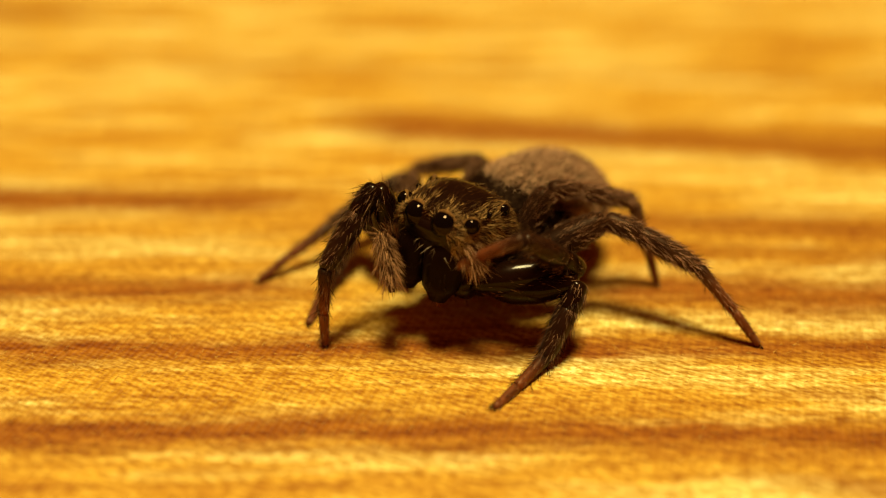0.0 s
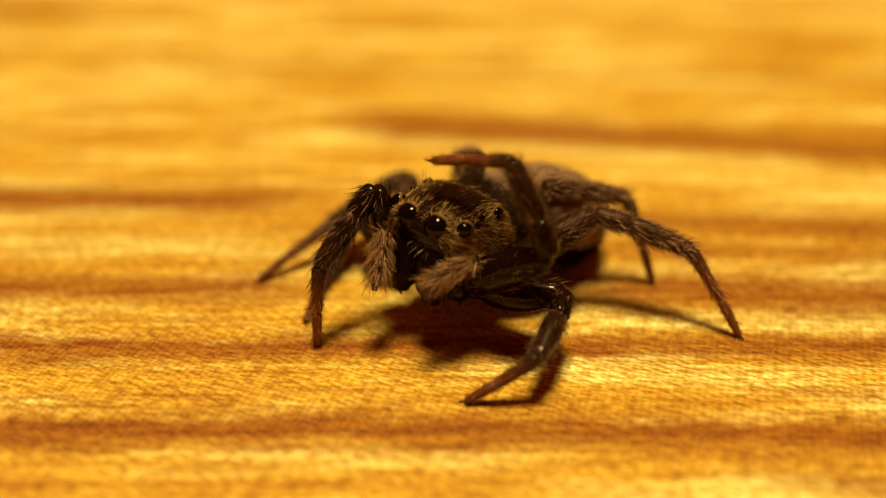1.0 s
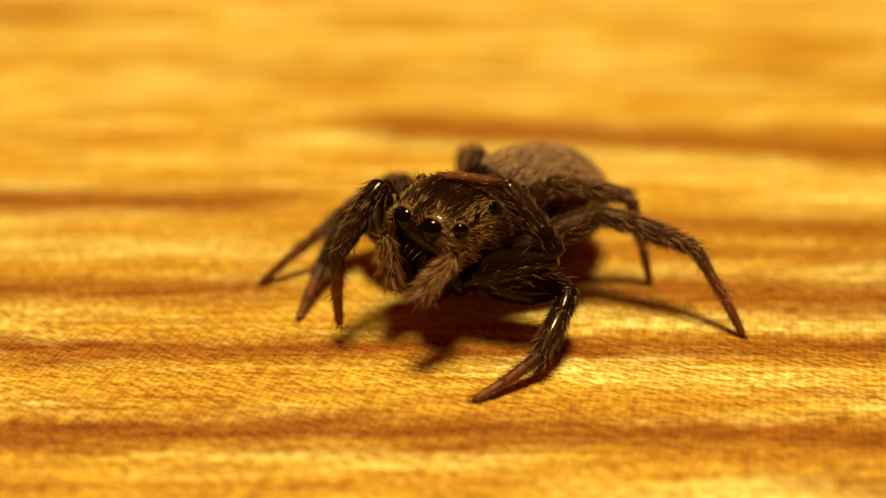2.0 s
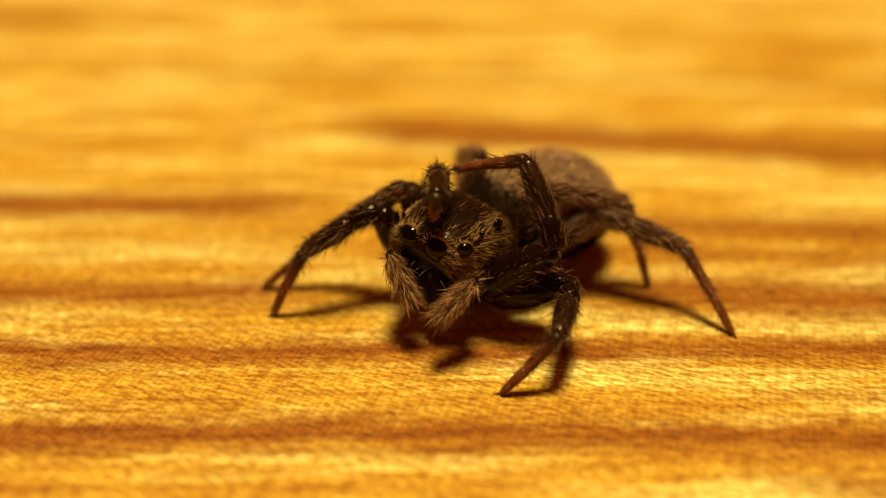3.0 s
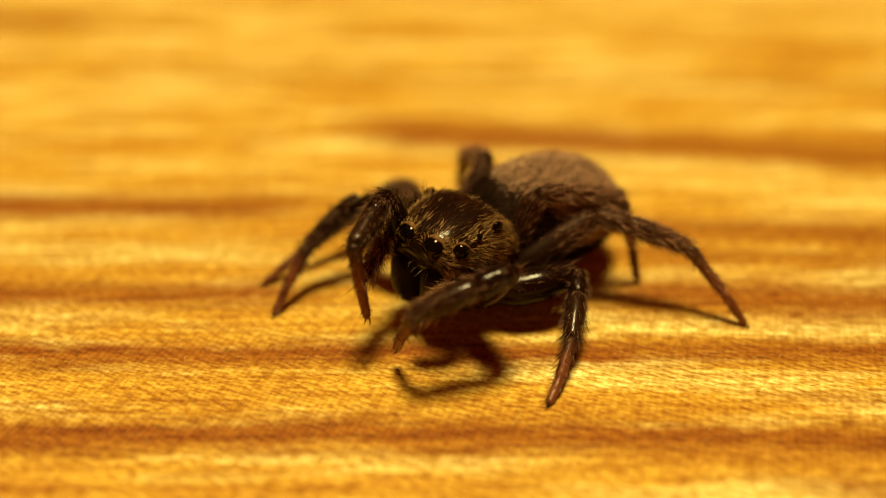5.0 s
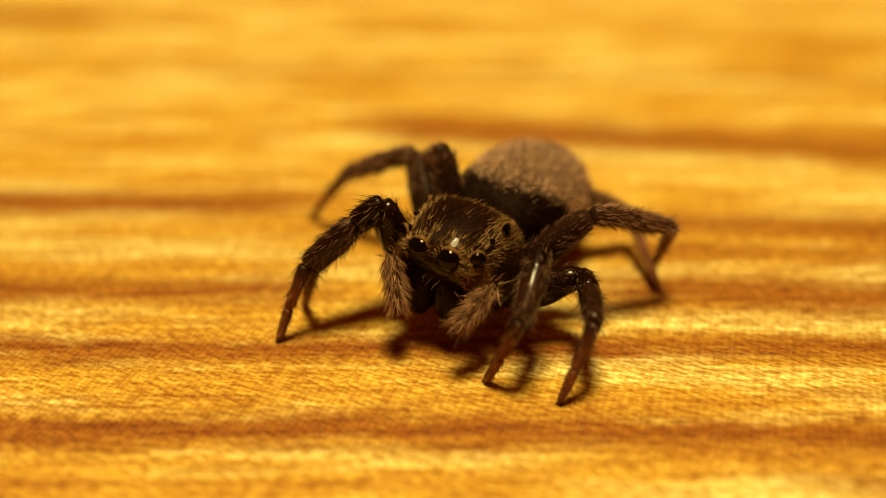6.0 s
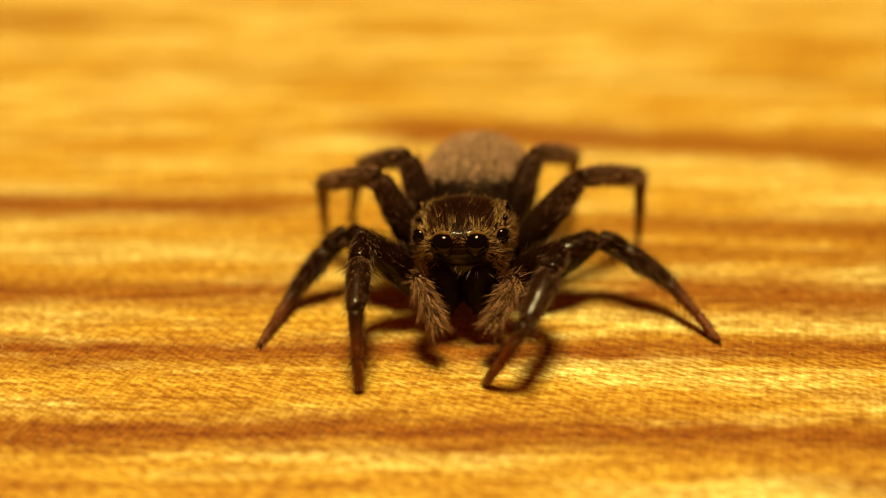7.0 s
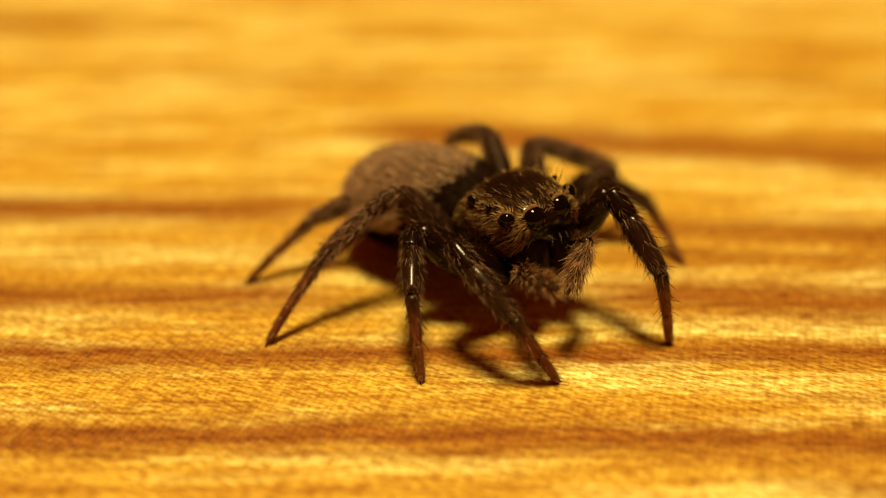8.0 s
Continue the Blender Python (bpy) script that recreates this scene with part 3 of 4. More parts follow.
# t and the abdomen's sideways swing and lift in degrees
ABDOMEN_ROWS = (
    (0, -8.6, 2.2), (0.5, -9.7, -1.3), (1.5, -13.8, -9.0), (2.8, -15.5, -6.4), (3.5, -17.6, -5.4), (4, -4.0, -2.0), (4.5, -12.1, -8.5), (5.8, -7.3, -6.8), (5.9, -2.0, -8.5), (6, -0.7, -10.3), (6.5, 1.9, -12.7), (6.8, -1.6, -5.7), (7, -4.2, -0.6), (7.2, 3.1, 4.7), (7.5, 18.2, -0.3), (8, 23.7, -3.1),
)

# for each leg: its three lengths, and the places of knee, shin end and foot tip
LEFT_1_KNEE = (
    (0, 2.59, -2.56, 1.39),
    (0.2, 2.05, -3.59, 2.3),
    (0.3, 2.03, -3.59, 2.3),
    (0.4, 2, -3.59, 2.3),
    (0.5, 2.01, -3.52, 2.31),
    (0.6, 2.01, -3.55, 2.26),
    (0.8, 1.94, -3.59, 2.28),
    (1, 1.89, -3.59, 2.28),
    (1.2, 1.98, -3.47, 2.25),
    (1.4, 2.02, -3.43, 2.18),
    (1.5, 2.02, -3.39, 2.2),
    (1.7, 2.04, -3.36, 2.15),
    (2.8, 2.23, -1.4, 1.08),
    (3, 2.06, -2.91, 2.07),
    (3.2, 2.08, -2.83, 1.96),
    (3.5, 2.12, -2.62, 1.78),
    (3.7, 2.26, -1.85, 1.32),
    (4, 1.62, -3.15, 2.39),
    (4.2, 2.19, -2.58, 1.77),
    (4.3, 0.86, -3.87, 2.34),
    (4.5, 1.13, -3.85, 2.18),
    (4.7, 1.02, -3.84, 2.26),
    (5.8, 1.61, -3.35, 2.02),
    (5.9, 1.59, -2.89, 2.18),
    (6, 1.49, -3.11, 2.2),
    (6.2, 1.54, -2.81, 2.16),
    (6.5, 1.54, -2.87, 2.22),
    (6.8, 1.59, -2.69, 2.08),
    (7, 1.9, -2.75, 2),
    (7.1, 2.45, -1.65, 2.08),
    (7.2, 2.52, -1.76, 2.54),
    (7.3, 2.76, -1.57, 2.58),
    (7.5, 2.9, -1.64, 2.65),
    (8, 2.9, -1.67, 2.72),)
LEFT_1_SHIN = (
    (0, 1.43, -3.3, 2.48),
    (0.2, 1.96, -3.36, 4.04),
    (0.3, 1.26, -3.54, 3.87),
    (0.4, 0.99, -3.24, 3.7),
    (0.5, 1.72, -2.59, 3.76),
    (0.6, 1.26, -3.81, 3.84),
    (0.8, 0.87, -2.93, 3.54),
    (1, 1.21, -2.89, 3.77),
    (1.2, 1.8, -2.64, 3.83),
    (1.4, 1.13, -2.29, 3.18),
    (1.5, 1.79, -2.53, 3.75),
    (1.7, 1.16, -2.35, 3.29),
    (2.8, 1.24, -1.59, 2.52),
    (3, 1.51, -1.91, 3.41),
    (3.2, 1.03, -1.63, 2.72),
    (3.5, 0.93, -1.69, 2.7),
    (3.7, 0.95, -1.39, 2.42),
    (4, 0.11, -3.4, 3.36),
    (4.2, 0.59, -3.27, 2.04),
    (4.3, -0.62, -3.6, 1.42),
    (4.5, -0.42, -4.75, 2.29),
    (4.7, -0.61, -4.56, 2.02),
    (5.8, 0.21, -4.23, 1.31),
    (5.9, 1.09, -4.47, 1.56),
    (6, 1.09, -4.43, 1.55),
    (6.2, 1.09, -4.42, 1.55),
    (6.5, 1.09, -4.45, 1.55),
    (6.8, 1.12, -4.33, 1.54),
    (7, 1.2, -4.34, 1.45),
    (7.1, 2.63, -3.36, 1.58),
    (7.2, 3.65, -2.84, 1.56),
    (7.3, 3.72, -2.76, 1.56),
    (7.5, 3.77, -2.83, 1.59),
    (8, 3.79, -2.78, 1.59),)
LEFT_1_TIP = (
    (0, 0.1, -3.06, 1.71),
    (0.2, 0.81, -2.35, 3.78),
    (0.3, 0.03, -2.72, 3.45),
    (0.4, -0.45, -2.68, 3.48),
    (0.5, 0.51, -1.6, 3.76),
    (0.6, -0.07, -3.07, 3.56),
    (0.8, -0.46, -2.23, 3.14),
    (1, -0.18, -2.26, 3.48),
    (1.2, 0.71, -1.59, 3.47),
    (1.4, 0.11, -1.18, 2.81),
    (1.5, 0.68, -1.45, 3.63),
    (1.7, -0.08, -1.46, 2.96),
    (2.8, -0.15, -2.22, 2.82),
    (3, 0.17, -1.28, 2.92),
    (3.2, -0.16, -0.82, 2.13),
    (3.5, -0.33, -0.98, 2.14),
    (3.7, -0.6, -1.55, 2.44),
    (4, -0.9, -2.56, 2.45),
    (4.2, -1.04, -3.41, 1.71),
    (4.3, -1.99, -3.26, 0.73),
    (4.5, -1.32, -3.98, 1.2),
    (4.7, -1.09, -3.71, 0.76),
    (5.8, -0.47, -3.55, 0.03),
    (5.9, 0.53, -4.27, 0.03),
    (6, 0.51, -4.19, 0.03),
    (6.2, 0.52, -4.27, 0.03),
    (6.5, 0.53, -4.26, 0.03),
    (6.8, 0.53, -4.23, 0.03),
    (7, 0.5, -4.24, 0.03),
    (7.1, 2.62, -3.86, 0.03),
    (7.2, 4.09, -2.84, 0.03),
    (7.3, 4.12, -2.83, 0.03),
    (7.5, 4.1, -2.88, 0.03),
    (8, 4.12, -2.82, 0.03),)
LEFT_2_KNEE = (
    (0.0, 2.55, -2.89, 1.35),
    (0.2, 2.48, -3.05, 1.34),
    (0.5, 2.36, -3.08, 1.36),
    (1.0, 2.26, -3.23, 1.27),
    (1.5, 2.44, -2.75, 1),
    (1.7, 2.43, -2.76, 1.03),
    (2.8, 2.34, -2.78, 1.29),
    (3.0, 2.38, -2.7, 1.25),
    (3.5, 2.56, -1.99, 0.85),
    (4.0, 2.26, -2.91, 1.4),
    (4.3, 2.06, -2.83, 1.63),
    (4.5, 2.44, -2.23, 1.29),
    (4.7, 2.6, -1.75, 0.96),
    (5.8, 2.3, -2.92, 1.48),
    (5.9, 2.32, -2.77, 1.4),
    (6.0, 2.31, -2.78, 1.41),
    (6.2, 2.27, -2.62, 1.36),
    (6.5, 2.32, -2.73, 1.42),
    (6.8, 2.44, -2.15, 0.97),
    (6.9, 2.41, -2.35, 1.38),
    (7.0, 2.84, -1.22, 1.36),
    (7.1, 3.04, -0.96, 1.2),
    (7.2, 3.19, -1.03, 1.73),
    (7.3, 2.7, 1.1, 1.58),
    (7.5, 2.89, 1.14, 1.57),
    (8.0, 2.9, 1.14, 1.62),)
LEFT_2_SHIN = (
    (0.0, 1.92, -3.7, 0.18),
    (0.2, 1.74, -3.92, 0.26),
    (0.5, 1.65, -3.78, 0.14),
    (1.0, 1.67, -4.69, 0.93),
    (1.5, 1.72, -3.94, 0.27),
    (1.7, 1.71, -3.94, 0.28),
    (2.8, 2.03, -4.37, 1.27),
    (3.0, 2.01, -4.27, 1.16),
    (3.5, 2.11, -3.48, 0.53),
    (4.0, 1.91, -4.48, 1.22),
    (4.3, 2.13, -4.44, 1.57),
    (4.5, 2.36, -3.77, 0.95),
    (4.7, 2.34, -3.22, 0.39),
    (5.8, 2.24, -4.51, 1.32),
    (5.9, 2.35, -4.36, 1.41),
    (6.0, 2.35, -4.37, 1.45),
    (6.2, 2.35, -4.21, 1.37),
    (6.5, 2.37, -4.31, 1.43),
    (6.8, 2.53, -3.73, 0.94),
    (6.9, 2.87, -3.86, 1.7),
    (7.0, 4.2, -1.82, 0.71),
    (7.1, 4.32, -1.6, 0.42),
    (7.2, 4.38, -1.77, 0.9),
    (7.3, 4.21, 0.54, 1.6),
    (7.5, 4.32, 1.19, 0.87),
    (8.0, 4.32, 1.23, 0.91),)
LEFT_2_TIP = (
    (0.0, 0.93, -4.9, 0.03),
    (0.2, 0.59, -4.96, 0.03),
    (0.5, 0.45, -4.78, 0.03),
    (1.0, 0.43, -4.78, 0.03),
    (1.5, 0.44, -4.79, 0.03),
    (1.7, 0.43, -4.78, 0.03),
    (2.8, 1.15, -4.47, 0.03),
    (3.0, 1.03, -4.46, 0.03),
    (3.5, 0.98, -4.44, 0.03),
    (4.0, 0.92, -4.42, 0.03),
    (4.3, 2.12, -4.6, 0.03),
    (4.5, 1.83, -4.91, 0.03),
    (4.7, 1.84, -4.68, 0.03),
    (5.8, 1.54, -4.96, 0.03),
    (5.9, 1.74, -4.84, 0.03),
    (6.0, 1.78, -4.8, 0.03),
    (6.2, 1.78, -4.8, 0.03),
    (6.5, 1.79, -4.79, 0.03),
    (6.8, 1.8, -4.78, 0.03),
    (6.9, 3.35, -3.81, 0.23),
    (7.0, 5.05, -2.93, 0.03),
    (7.1, 5.05, -2.92, 0.03),
    (7.2, 5.04, -2.87, 0.03),
    (7.3, 5.6, -0.17, 1.21),
    (7.5, 4.95, 0.01, 0.03),
    (8.0, 4.97, 0.09, 0.03),)
LEFT_3_KNEE = (
    (0.0, 3.17, -1.65, 1.96),
    (0.2, 3.17, -1.66, 1.96),
    (0.5, 3.08, -1.64, 2),
    (1.0, 2.98, -1.49, 1.95),
    (1.5, 3.11, -1.41, 1.91),
    (1.7, 3.11, -1.37, 1.89),
    (2.8, 2.97, -1.08, 1.84),
    (3.0, 2.99, -1, 1.8),
    (3.5, 2.92, -0.91, 1.72),
    (4.0, 2.8, -1.24, 1.93),
    (4.5, 3.02, -1.16, 1.75),
    (4.7, 2.98, -1.16, 1.8),
    (5.8, 2.74, -1.46, 2.16),
    (6.0, 2.5, -2.03, 2.27),
    (6.2, 2.93, -1.32, 1.86),
    (6.5, 2.72, -1.69, 2.22),
    (6.8, 2.77, -0.17, 1.61),
    (7.0, 2.46, -0.63, 2.38),
    (7.1, 2.32, -0.16, 2.31),
    (7.2, 2.01, 0.36, 2.62),
    (7.3, 1.87, 0.42, 2.79),
    (7.5, 1.72, 1.91, 2.02),
    (8.0, 1.72, 1.89, 2.11),)
LEFT_3_SHIN = (
    (0.0, 4.86, -2.47, 1.39),
    (0.2, 4.85, -2.48, 1.39),
    (0.5, 4.85, -2.35, 1.57),
    (1.0, 4.79, -2.12, 1.53),
    (1.5, 4.92, -2.02, 1.52),
    (1.7, 4.93, -1.99, 1.51),
    (2.8, 4.72, -1.74, 1.43),
    (3.0, 4.73, -1.65, 1.39),
    (3.5, 4.71, -1.6, 1.39),
    (4.0, 4.61, -1.75, 1.49),
    (4.5, 4.87, -1.55, 1.33),
    (4.7, 4.81, -1.56, 1.38),
    (5.8, 4.53, -1.87, 1.57),
    (6.0, 4.21, -1.51, 1.71),
    (6.2, 4.1, -0.11, 0.98),
    (6.5, 3.95, -0.51, 1.41),
    (6.8, 4.17, 1.1, 1.26),
    (7.0, 3.92, 0.47, 1.89),
    (7.1, 3.75, 0.94, 1.71),
    (7.2, 3.51, 1.18, 1.74),
    (7.3, 3.26, 1.3, 1.75),
    (7.5, 3.44, 1.32, 1.7),
    (8.0, 3.46, 1.46, 1.7),)
LEFT_3_TIP = (
    (0.0, 6.07, -3.09, 0.03),
    (0.2, 6.06, -3.11, 0.03),
    (0.5, 5.86, -2.91, 0.03),
    (1.0, 5.77, -2.85, 0.03),
    (1.5, 5.88, -2.84, 0.03),
    (1.7, 5.88, -2.83, 0.03),
    (2.8, 5.65, -2.68, 0.03),
    (3.0, 5.64, -2.67, 0.03),
    (3.5, 5.64, -2.64, 0.03),
    (4.0, 5.57, -2.62, 0.03),
    (4.5, 6.1, -2.35, 0.03),
    (4.7, 6, -2.31, 0.03),
    (5.8, 5.66, -2.22, 0.03),
    (6.0, 4.11, -0.51, 0.09),
    (6.2, 4.84, 1.64, 0.64),
    (6.5, 4.19, 0.41, -0.25),
    (6.8, 3.91, -0.53, 0.33),
    (7.0, 4.11, 0.85, 0.03),
    (7.1, 4.28, 1.7, 0.03),
    (7.2, 4.27, 1.67, 0.03),
    (7.3, 4.02, 1.86, 0.03),
    (7.5, 4.01, 2.08, 0.03),
    (8.0, 4.03, 2.19, 0.03),)
LEFT_4_KNEE = (
    (0, 2.11, -1.19, 2.38),
    (0.2, 2.1, -1.17, 2.36),
    (0.5, 2.08, -1.2, 2.34),
    (1, 2, -1.08, 2.31),
    (1.5, 2.13, -1.06, 2.47),
    (2.8, 1.9, -1.29, 2.4),
    (3, 1.9, -1.22, 2.38),
    (3.5, 1.85, -1.08, 2.37),
    (4, 1.85, -1.4, 2.41),
    (4.5, 1.79, -1.33, 2.42),
    (5.8, 1.71, -1.27, 2.41),
    (6, 2.35, 0.08, 1.64),
    (6.2, 2.78, -0.79, 2.05),
    (6.5, 2.37, -0.98, 2.47),
    (6.8, 1.86, -0.23, 2.36),
    (7, 1.64, 0.38, 2.41),
    (7.1, 1.26, 0.77, 2.24),
    (7.2, 0.89, 0.94, 2.46),
    (7.3, 0.9, 1.24, 2.49),
    (7.5, 0.72, 1.44, 2.46),
    (8, 0.72, 1.49, 2.5),)
LEFT_4_SHIN = (
    (0, 3.87, -0.78, 1.9),
    (0.2, 3.85, -0.76, 1.87),
    (0.5, 3.82, -0.71, 1.91),
    (1, 3.77, -0.65, 1.89),
    (1.5, 3.87, -0.63, 1.94),
    (2.8, 3.67, -0.78, 1.95),
    (3, 3.67, -0.74, 1.94),
    (3.5, 3.62, -0.65, 1.92),
    (4, 3.62, -0.73, 2.07),
    (4.5, 3.57, -0.68, 2.07),
    (5.8, 3.47, -0.7, 2.01),
    (6, 3.8, 0.6, 0.8),
    (6.2, 4.01, 0.19, 1.22),
    (6.5, 3.38, 0.2, 1.63),
    (6.8, 2.99, 1.03, 1.8),
    (7, 2.64, 1.73, 1.79),
    (7.1, 2.41, 2.05, 1.78),
    (7.2, 0.32, 2.54, 1.92),
    (7.3, 0.18, 2.76, 1.9),
    (7.5, -0.09, 2.87, 1.76),
    (8, -0.09, 2.91, 1.8),)
LEFT_4_TIP = (
    (0, 4.54, -1.01, 0.03),
    (0.2, 4.54, -1.02, 0.03),
    (0.5, 4.44, -0.97, 0.03),
    (1, 4.45, -0.98, 0.03),
    (1.5, 4.43, -0.94, 0.03),
    (2.8, 4.3, -1.01, 0.03),
    (3, 4.3, -0.98, 0.03),
    (3.5, 4.23, -0.91, 0.03),
    (4, 4.14, -0.81, 0.04),
    (4.5, 4.16, -0.71, 0.04),
    (5.8, 3.83, -0.81, 0.03),
    (6, 4.09, -1.21, 0.26),
    (6.2, 5.03, 1.68, 0.63),
    (6.5, 4.04, 0.31, -0.13),
    (6.8, 2.67, 1.59, 0.02),
    (7, 2.77, 2.43, 0.03),
    (7.1, 2.66, 2.73, 0.03),
    (7.2, 0.5, 2.41, 0.03),
    (7.3, 0.24, 2.46, 0.03),
    (7.5, 0.22, 2.16, 0.03),
    (8, -0.53, 3.44, 0.03),)
RIGHT_1_KNEE = (
    (0, -1.17, -1.99, 2.84),
    (0.2, -1.21, -1.9, 2.81),
    (0.5, -1.24, -1.99, 2.86),
    (1, -1.19, -2.03, 2.8),
    (1.5, -1.3, -2.04, 2.86),
    (1.7, -1.29, -1.97, 2.82),
    (2.8, -0.15, -1.46, 2.9),
    (3, -0.11, -1.3, 2.84),
    (3.5, -0.85, -1.63, 2.88),
    (4, -1.29, -2.08, 2.7),
    (4.3, -1.17, -1.96, 2.84),
    (4.5, -1.53, -1.94, 2.45),
    (4.7, -1.16, -2.13, 2.86),
    (5.8, -0.98, -2.15, 2.56),
    (5.9, -1.35, -2.02, 2.55),
    (6, -1.37, -2.06, 2.57),
    (6.2, -1.36, -2.18, 2.63),
    (6.5, -1.35, -2.07, 2.58),
    (6.8, -1.25, -2.21, 2.46),
    (6.9, -1.74, -2.38, 2.1),
    (7, -1.73, -2.34, 1.97),
    (7.1, -1.42, -2.24, 2.09),
    (7.2, -0.67, -2.99, 2.42),
    (7.3, -0.12, -2.8, 2.06),
    (7.5, -0.09, -2.79, 2.16),
    (8, -0.09, -2.8, 2.22),)
RIGHT_1_SHIN = (
    (0, -2.11, -2.86, 1.61),
    (0.2, -2.11, -2.87, 1.61),
    (0.5, -2.17, -2.86, 1.6),
    (1, -2.23, -2.85, 1.6),
    (1.5, -2.33, -2.83, 1.61),
    (1.7, -2.31, -2.82, 1.61),
    (2.8, -0.15, -3.18, 3.31),
    (3, -0.12, -3.01, 3.23),
    (3.5, -0.53, -3.28, 3.42),
    (4, -1.61, -3.79, 2.52),
    (4.3, -1.77, -3.58, 2.66),
    (4.5, -2.07, -3.44, 1.64),
    (4.7, -1.59, -3.81, 2.81),
    (5.8, -2.27, -1.96, 1.32),
    (5.9, -2.83, -2.52, 1.52),
    (6, -2.85, -2.54, 1.52),
    (6.2, -2.85, -2.59, 1.54),
    (6.5, -2.83, -2.56, 1.53),
    (6.8, -2.44, -1.54, 1.27),
    (6.9, -1.77, -4.12, 1.58),
    (7, -1.76, -4.12, 1.56),
    (7.1, -1.47, -3.96, 1.51),
    (7.2, 0.2, -4.45, 1.94),
    (7.3, 0.95, -4.09, 1.35),
    (7.5, 0.97, -4.01, 1.37),
    (8, 0.99, -3.96, 1.38),)
RIGHT_1_TIP = (
    (0, -2.18, -3.11, 0.03),
    (0.2, -2.2, -3.13, 0.03),
    (0.5, -2.26, -3.15, 0.03),
    (1, -2.32, -3.16, 0.03),
    (1.5, -2.31, -3.14, 0.03),
    (1.7, -2.32, -3.13, 0.03),
    (2.8, -0.17, -2.15, 2.15),
    (3, -0.22, -2.03, 2.04),
    (3.5, -0.38, -2.64, 2.01),
    (4, -1.35, -3.92, 0.98),
    (4.3, -1.73, -3.34, 1.09),
    (4.5, -1.99, -3.52, 0.03),
    (4.7, -1.41, -3.64, 1.25),
    (5.8, -2.18, -2.88, 0.03),
    (5.9, -3.41, -2.95, 0.03),
    (6, -3.44, -2.97, 0.03),
    (6.2, -3.45, -2.97, 0.03),
    (6.5, -3.37, -3.01, 0.03),
    (6.8, -3.45, -2.05, 0.03),
    (6.9, -1.82, -4.39, 0.03),
    (7, -1.75, -4.42, 0.03),
    (7.1, -1.72, -4.46, 0.03),
    (7.2, 0.84, -3.84, 0.67),
    (7.3, 1.84, -4.04, 0.03),
    (7.5, 1.85, -4.06, 0.03),
    (8, 1.86, -4.03, 0.03),)
RIGHT_2_KNEE = (
    (0, -1.69, 0.25, 1.27),
    (0.2, -1.69, 0.23, 1.26),
    (0.5, -1.78, 0.29, 1.22),
    (1, -1.75, 0.29, 1.18),
    (1.5, -1.9, 0.42, 1.12),
    (1.7, -1.89, 0.43, 1.12),
    (2.8, -1.26, -1.53, 2.17),
    (3, -1.27, -1.42, 2.12),
    (3.5, -1.31, -1.42, 2.09),
    (4, -1.76, 0, 1.49),
    (4.5, -1.83, 0.2, 1.65),
    (5.8, -1.56, -1.59, 2.08),
    (5.9, -1.53, -1.66, 2.19),
    (6, -1.54, -1.72, 2.22),
    (6.2, -1.52, -1.87, 2.3),
    (6.5, -1.52, -1.76, 2.25),
    (6.8, -1.57, -2, 2.05),
    (6.9, -1.92, -1.92, 1.82),
    (7, -2.19, -1.05, 1.42),
    (7.1, -2.07, -0.95, 1.29),
    (7.2, -1.52, -1.46, 1.56),
    (7.3, -1.09, -0.55, 1.4),
    (7.5, -0.79, -1.83, 1.94),
    (8, -0.79, -1.85, 2.01),)
RIGHT_2_SHIN = (
    (0, -2.21, -0.95, 0.34),
    (0.2, -2.23, -0.95, 0.33),
    (0.5, -2.28, -0.92, 0.3),
    (1, -2.34, -0.89, 0.27),
    (1.5, -2.41, -0.8, 0.22),
    (1.7, -2.42, -0.78, 0.23),
    (2.8, -2.69, -1.96, 1.46),
    (3, -2.7, -1.91, 1.45),
    (3.5, -2.72, -1.96, 1.46),
    (4, -2.99, -0.65, 0.7),
    (4.5, -2.81, -0.68, 0.75),
    (5.8, -2.95, -2.07, 1.47),
    (5.9, -2.71, -2.48, 1.39),
    (6, -2.72, -2.49, 1.39),
    (6.2, -2.71, -2.51, 1.41),
    (6.5, -2.68, -2.52, 1.42),
    (6.8, -2.92, -2.57, 1.29),
    (6.9, -2.97, -3.11, 1.31),
    (7, -3.29, -1.63, 0.32),
    (7.1, -3.24, -1.63, 0.26),
    (7.2, -2.68, -2.29, 0.76),
    (7.3, -1.88, -1.74, 0.67),
    (7.5, -0.82, -3.35, 1.46),
    (8, -0.81, -3.35, 1.49),)
RIGHT_2_TIP = (
    (0, -2.58, -2.45, 0.03),
    (0.2, -2.58, -2.47, 0.03),
    (0.5, -2.59, -2.45, 0.03),
    (1, -2.64, -2.42, 0.03),
    (1.5, -2.65, -2.35, 0.03),
    (1.7, -2.67, -2.34, 0.03),
    (2.8, -3.41, -2.03, 0.03),
    (3, -3.42, -2.01, 0.03),
    (3.5, -3.41, -2.01, 0.03),
    (4, -3.39, -2.02, 0.03),
    (4.5, -3.4, -1.96, 0.03),
    (5.8, -3.61, -1.93, 0.03),
    (5.9, -3.08, -1.76, 0.03),
    (6, -3.09, -1.77, 0.03),
    (6.2, -3.09, -1.81, 0.03),
    (6.5, -3.05, -1.84, 0.03),
    (6.8, -3.79, -3.07, 0.03),
    (6.9, -3.81, -2.98, 0.02),
    (7, -3.77, -3.08, 0.03),
    (7.1, -3.78, -3.07, 0.03),
    (7.2, -3.81, -3.07, 0.03),
    (7.3, -2.41, -3.24, 0.6),
    (7.5, -0.63, -4.05, 0.03),
    (8, -0.63, -4.02, 0.03),)
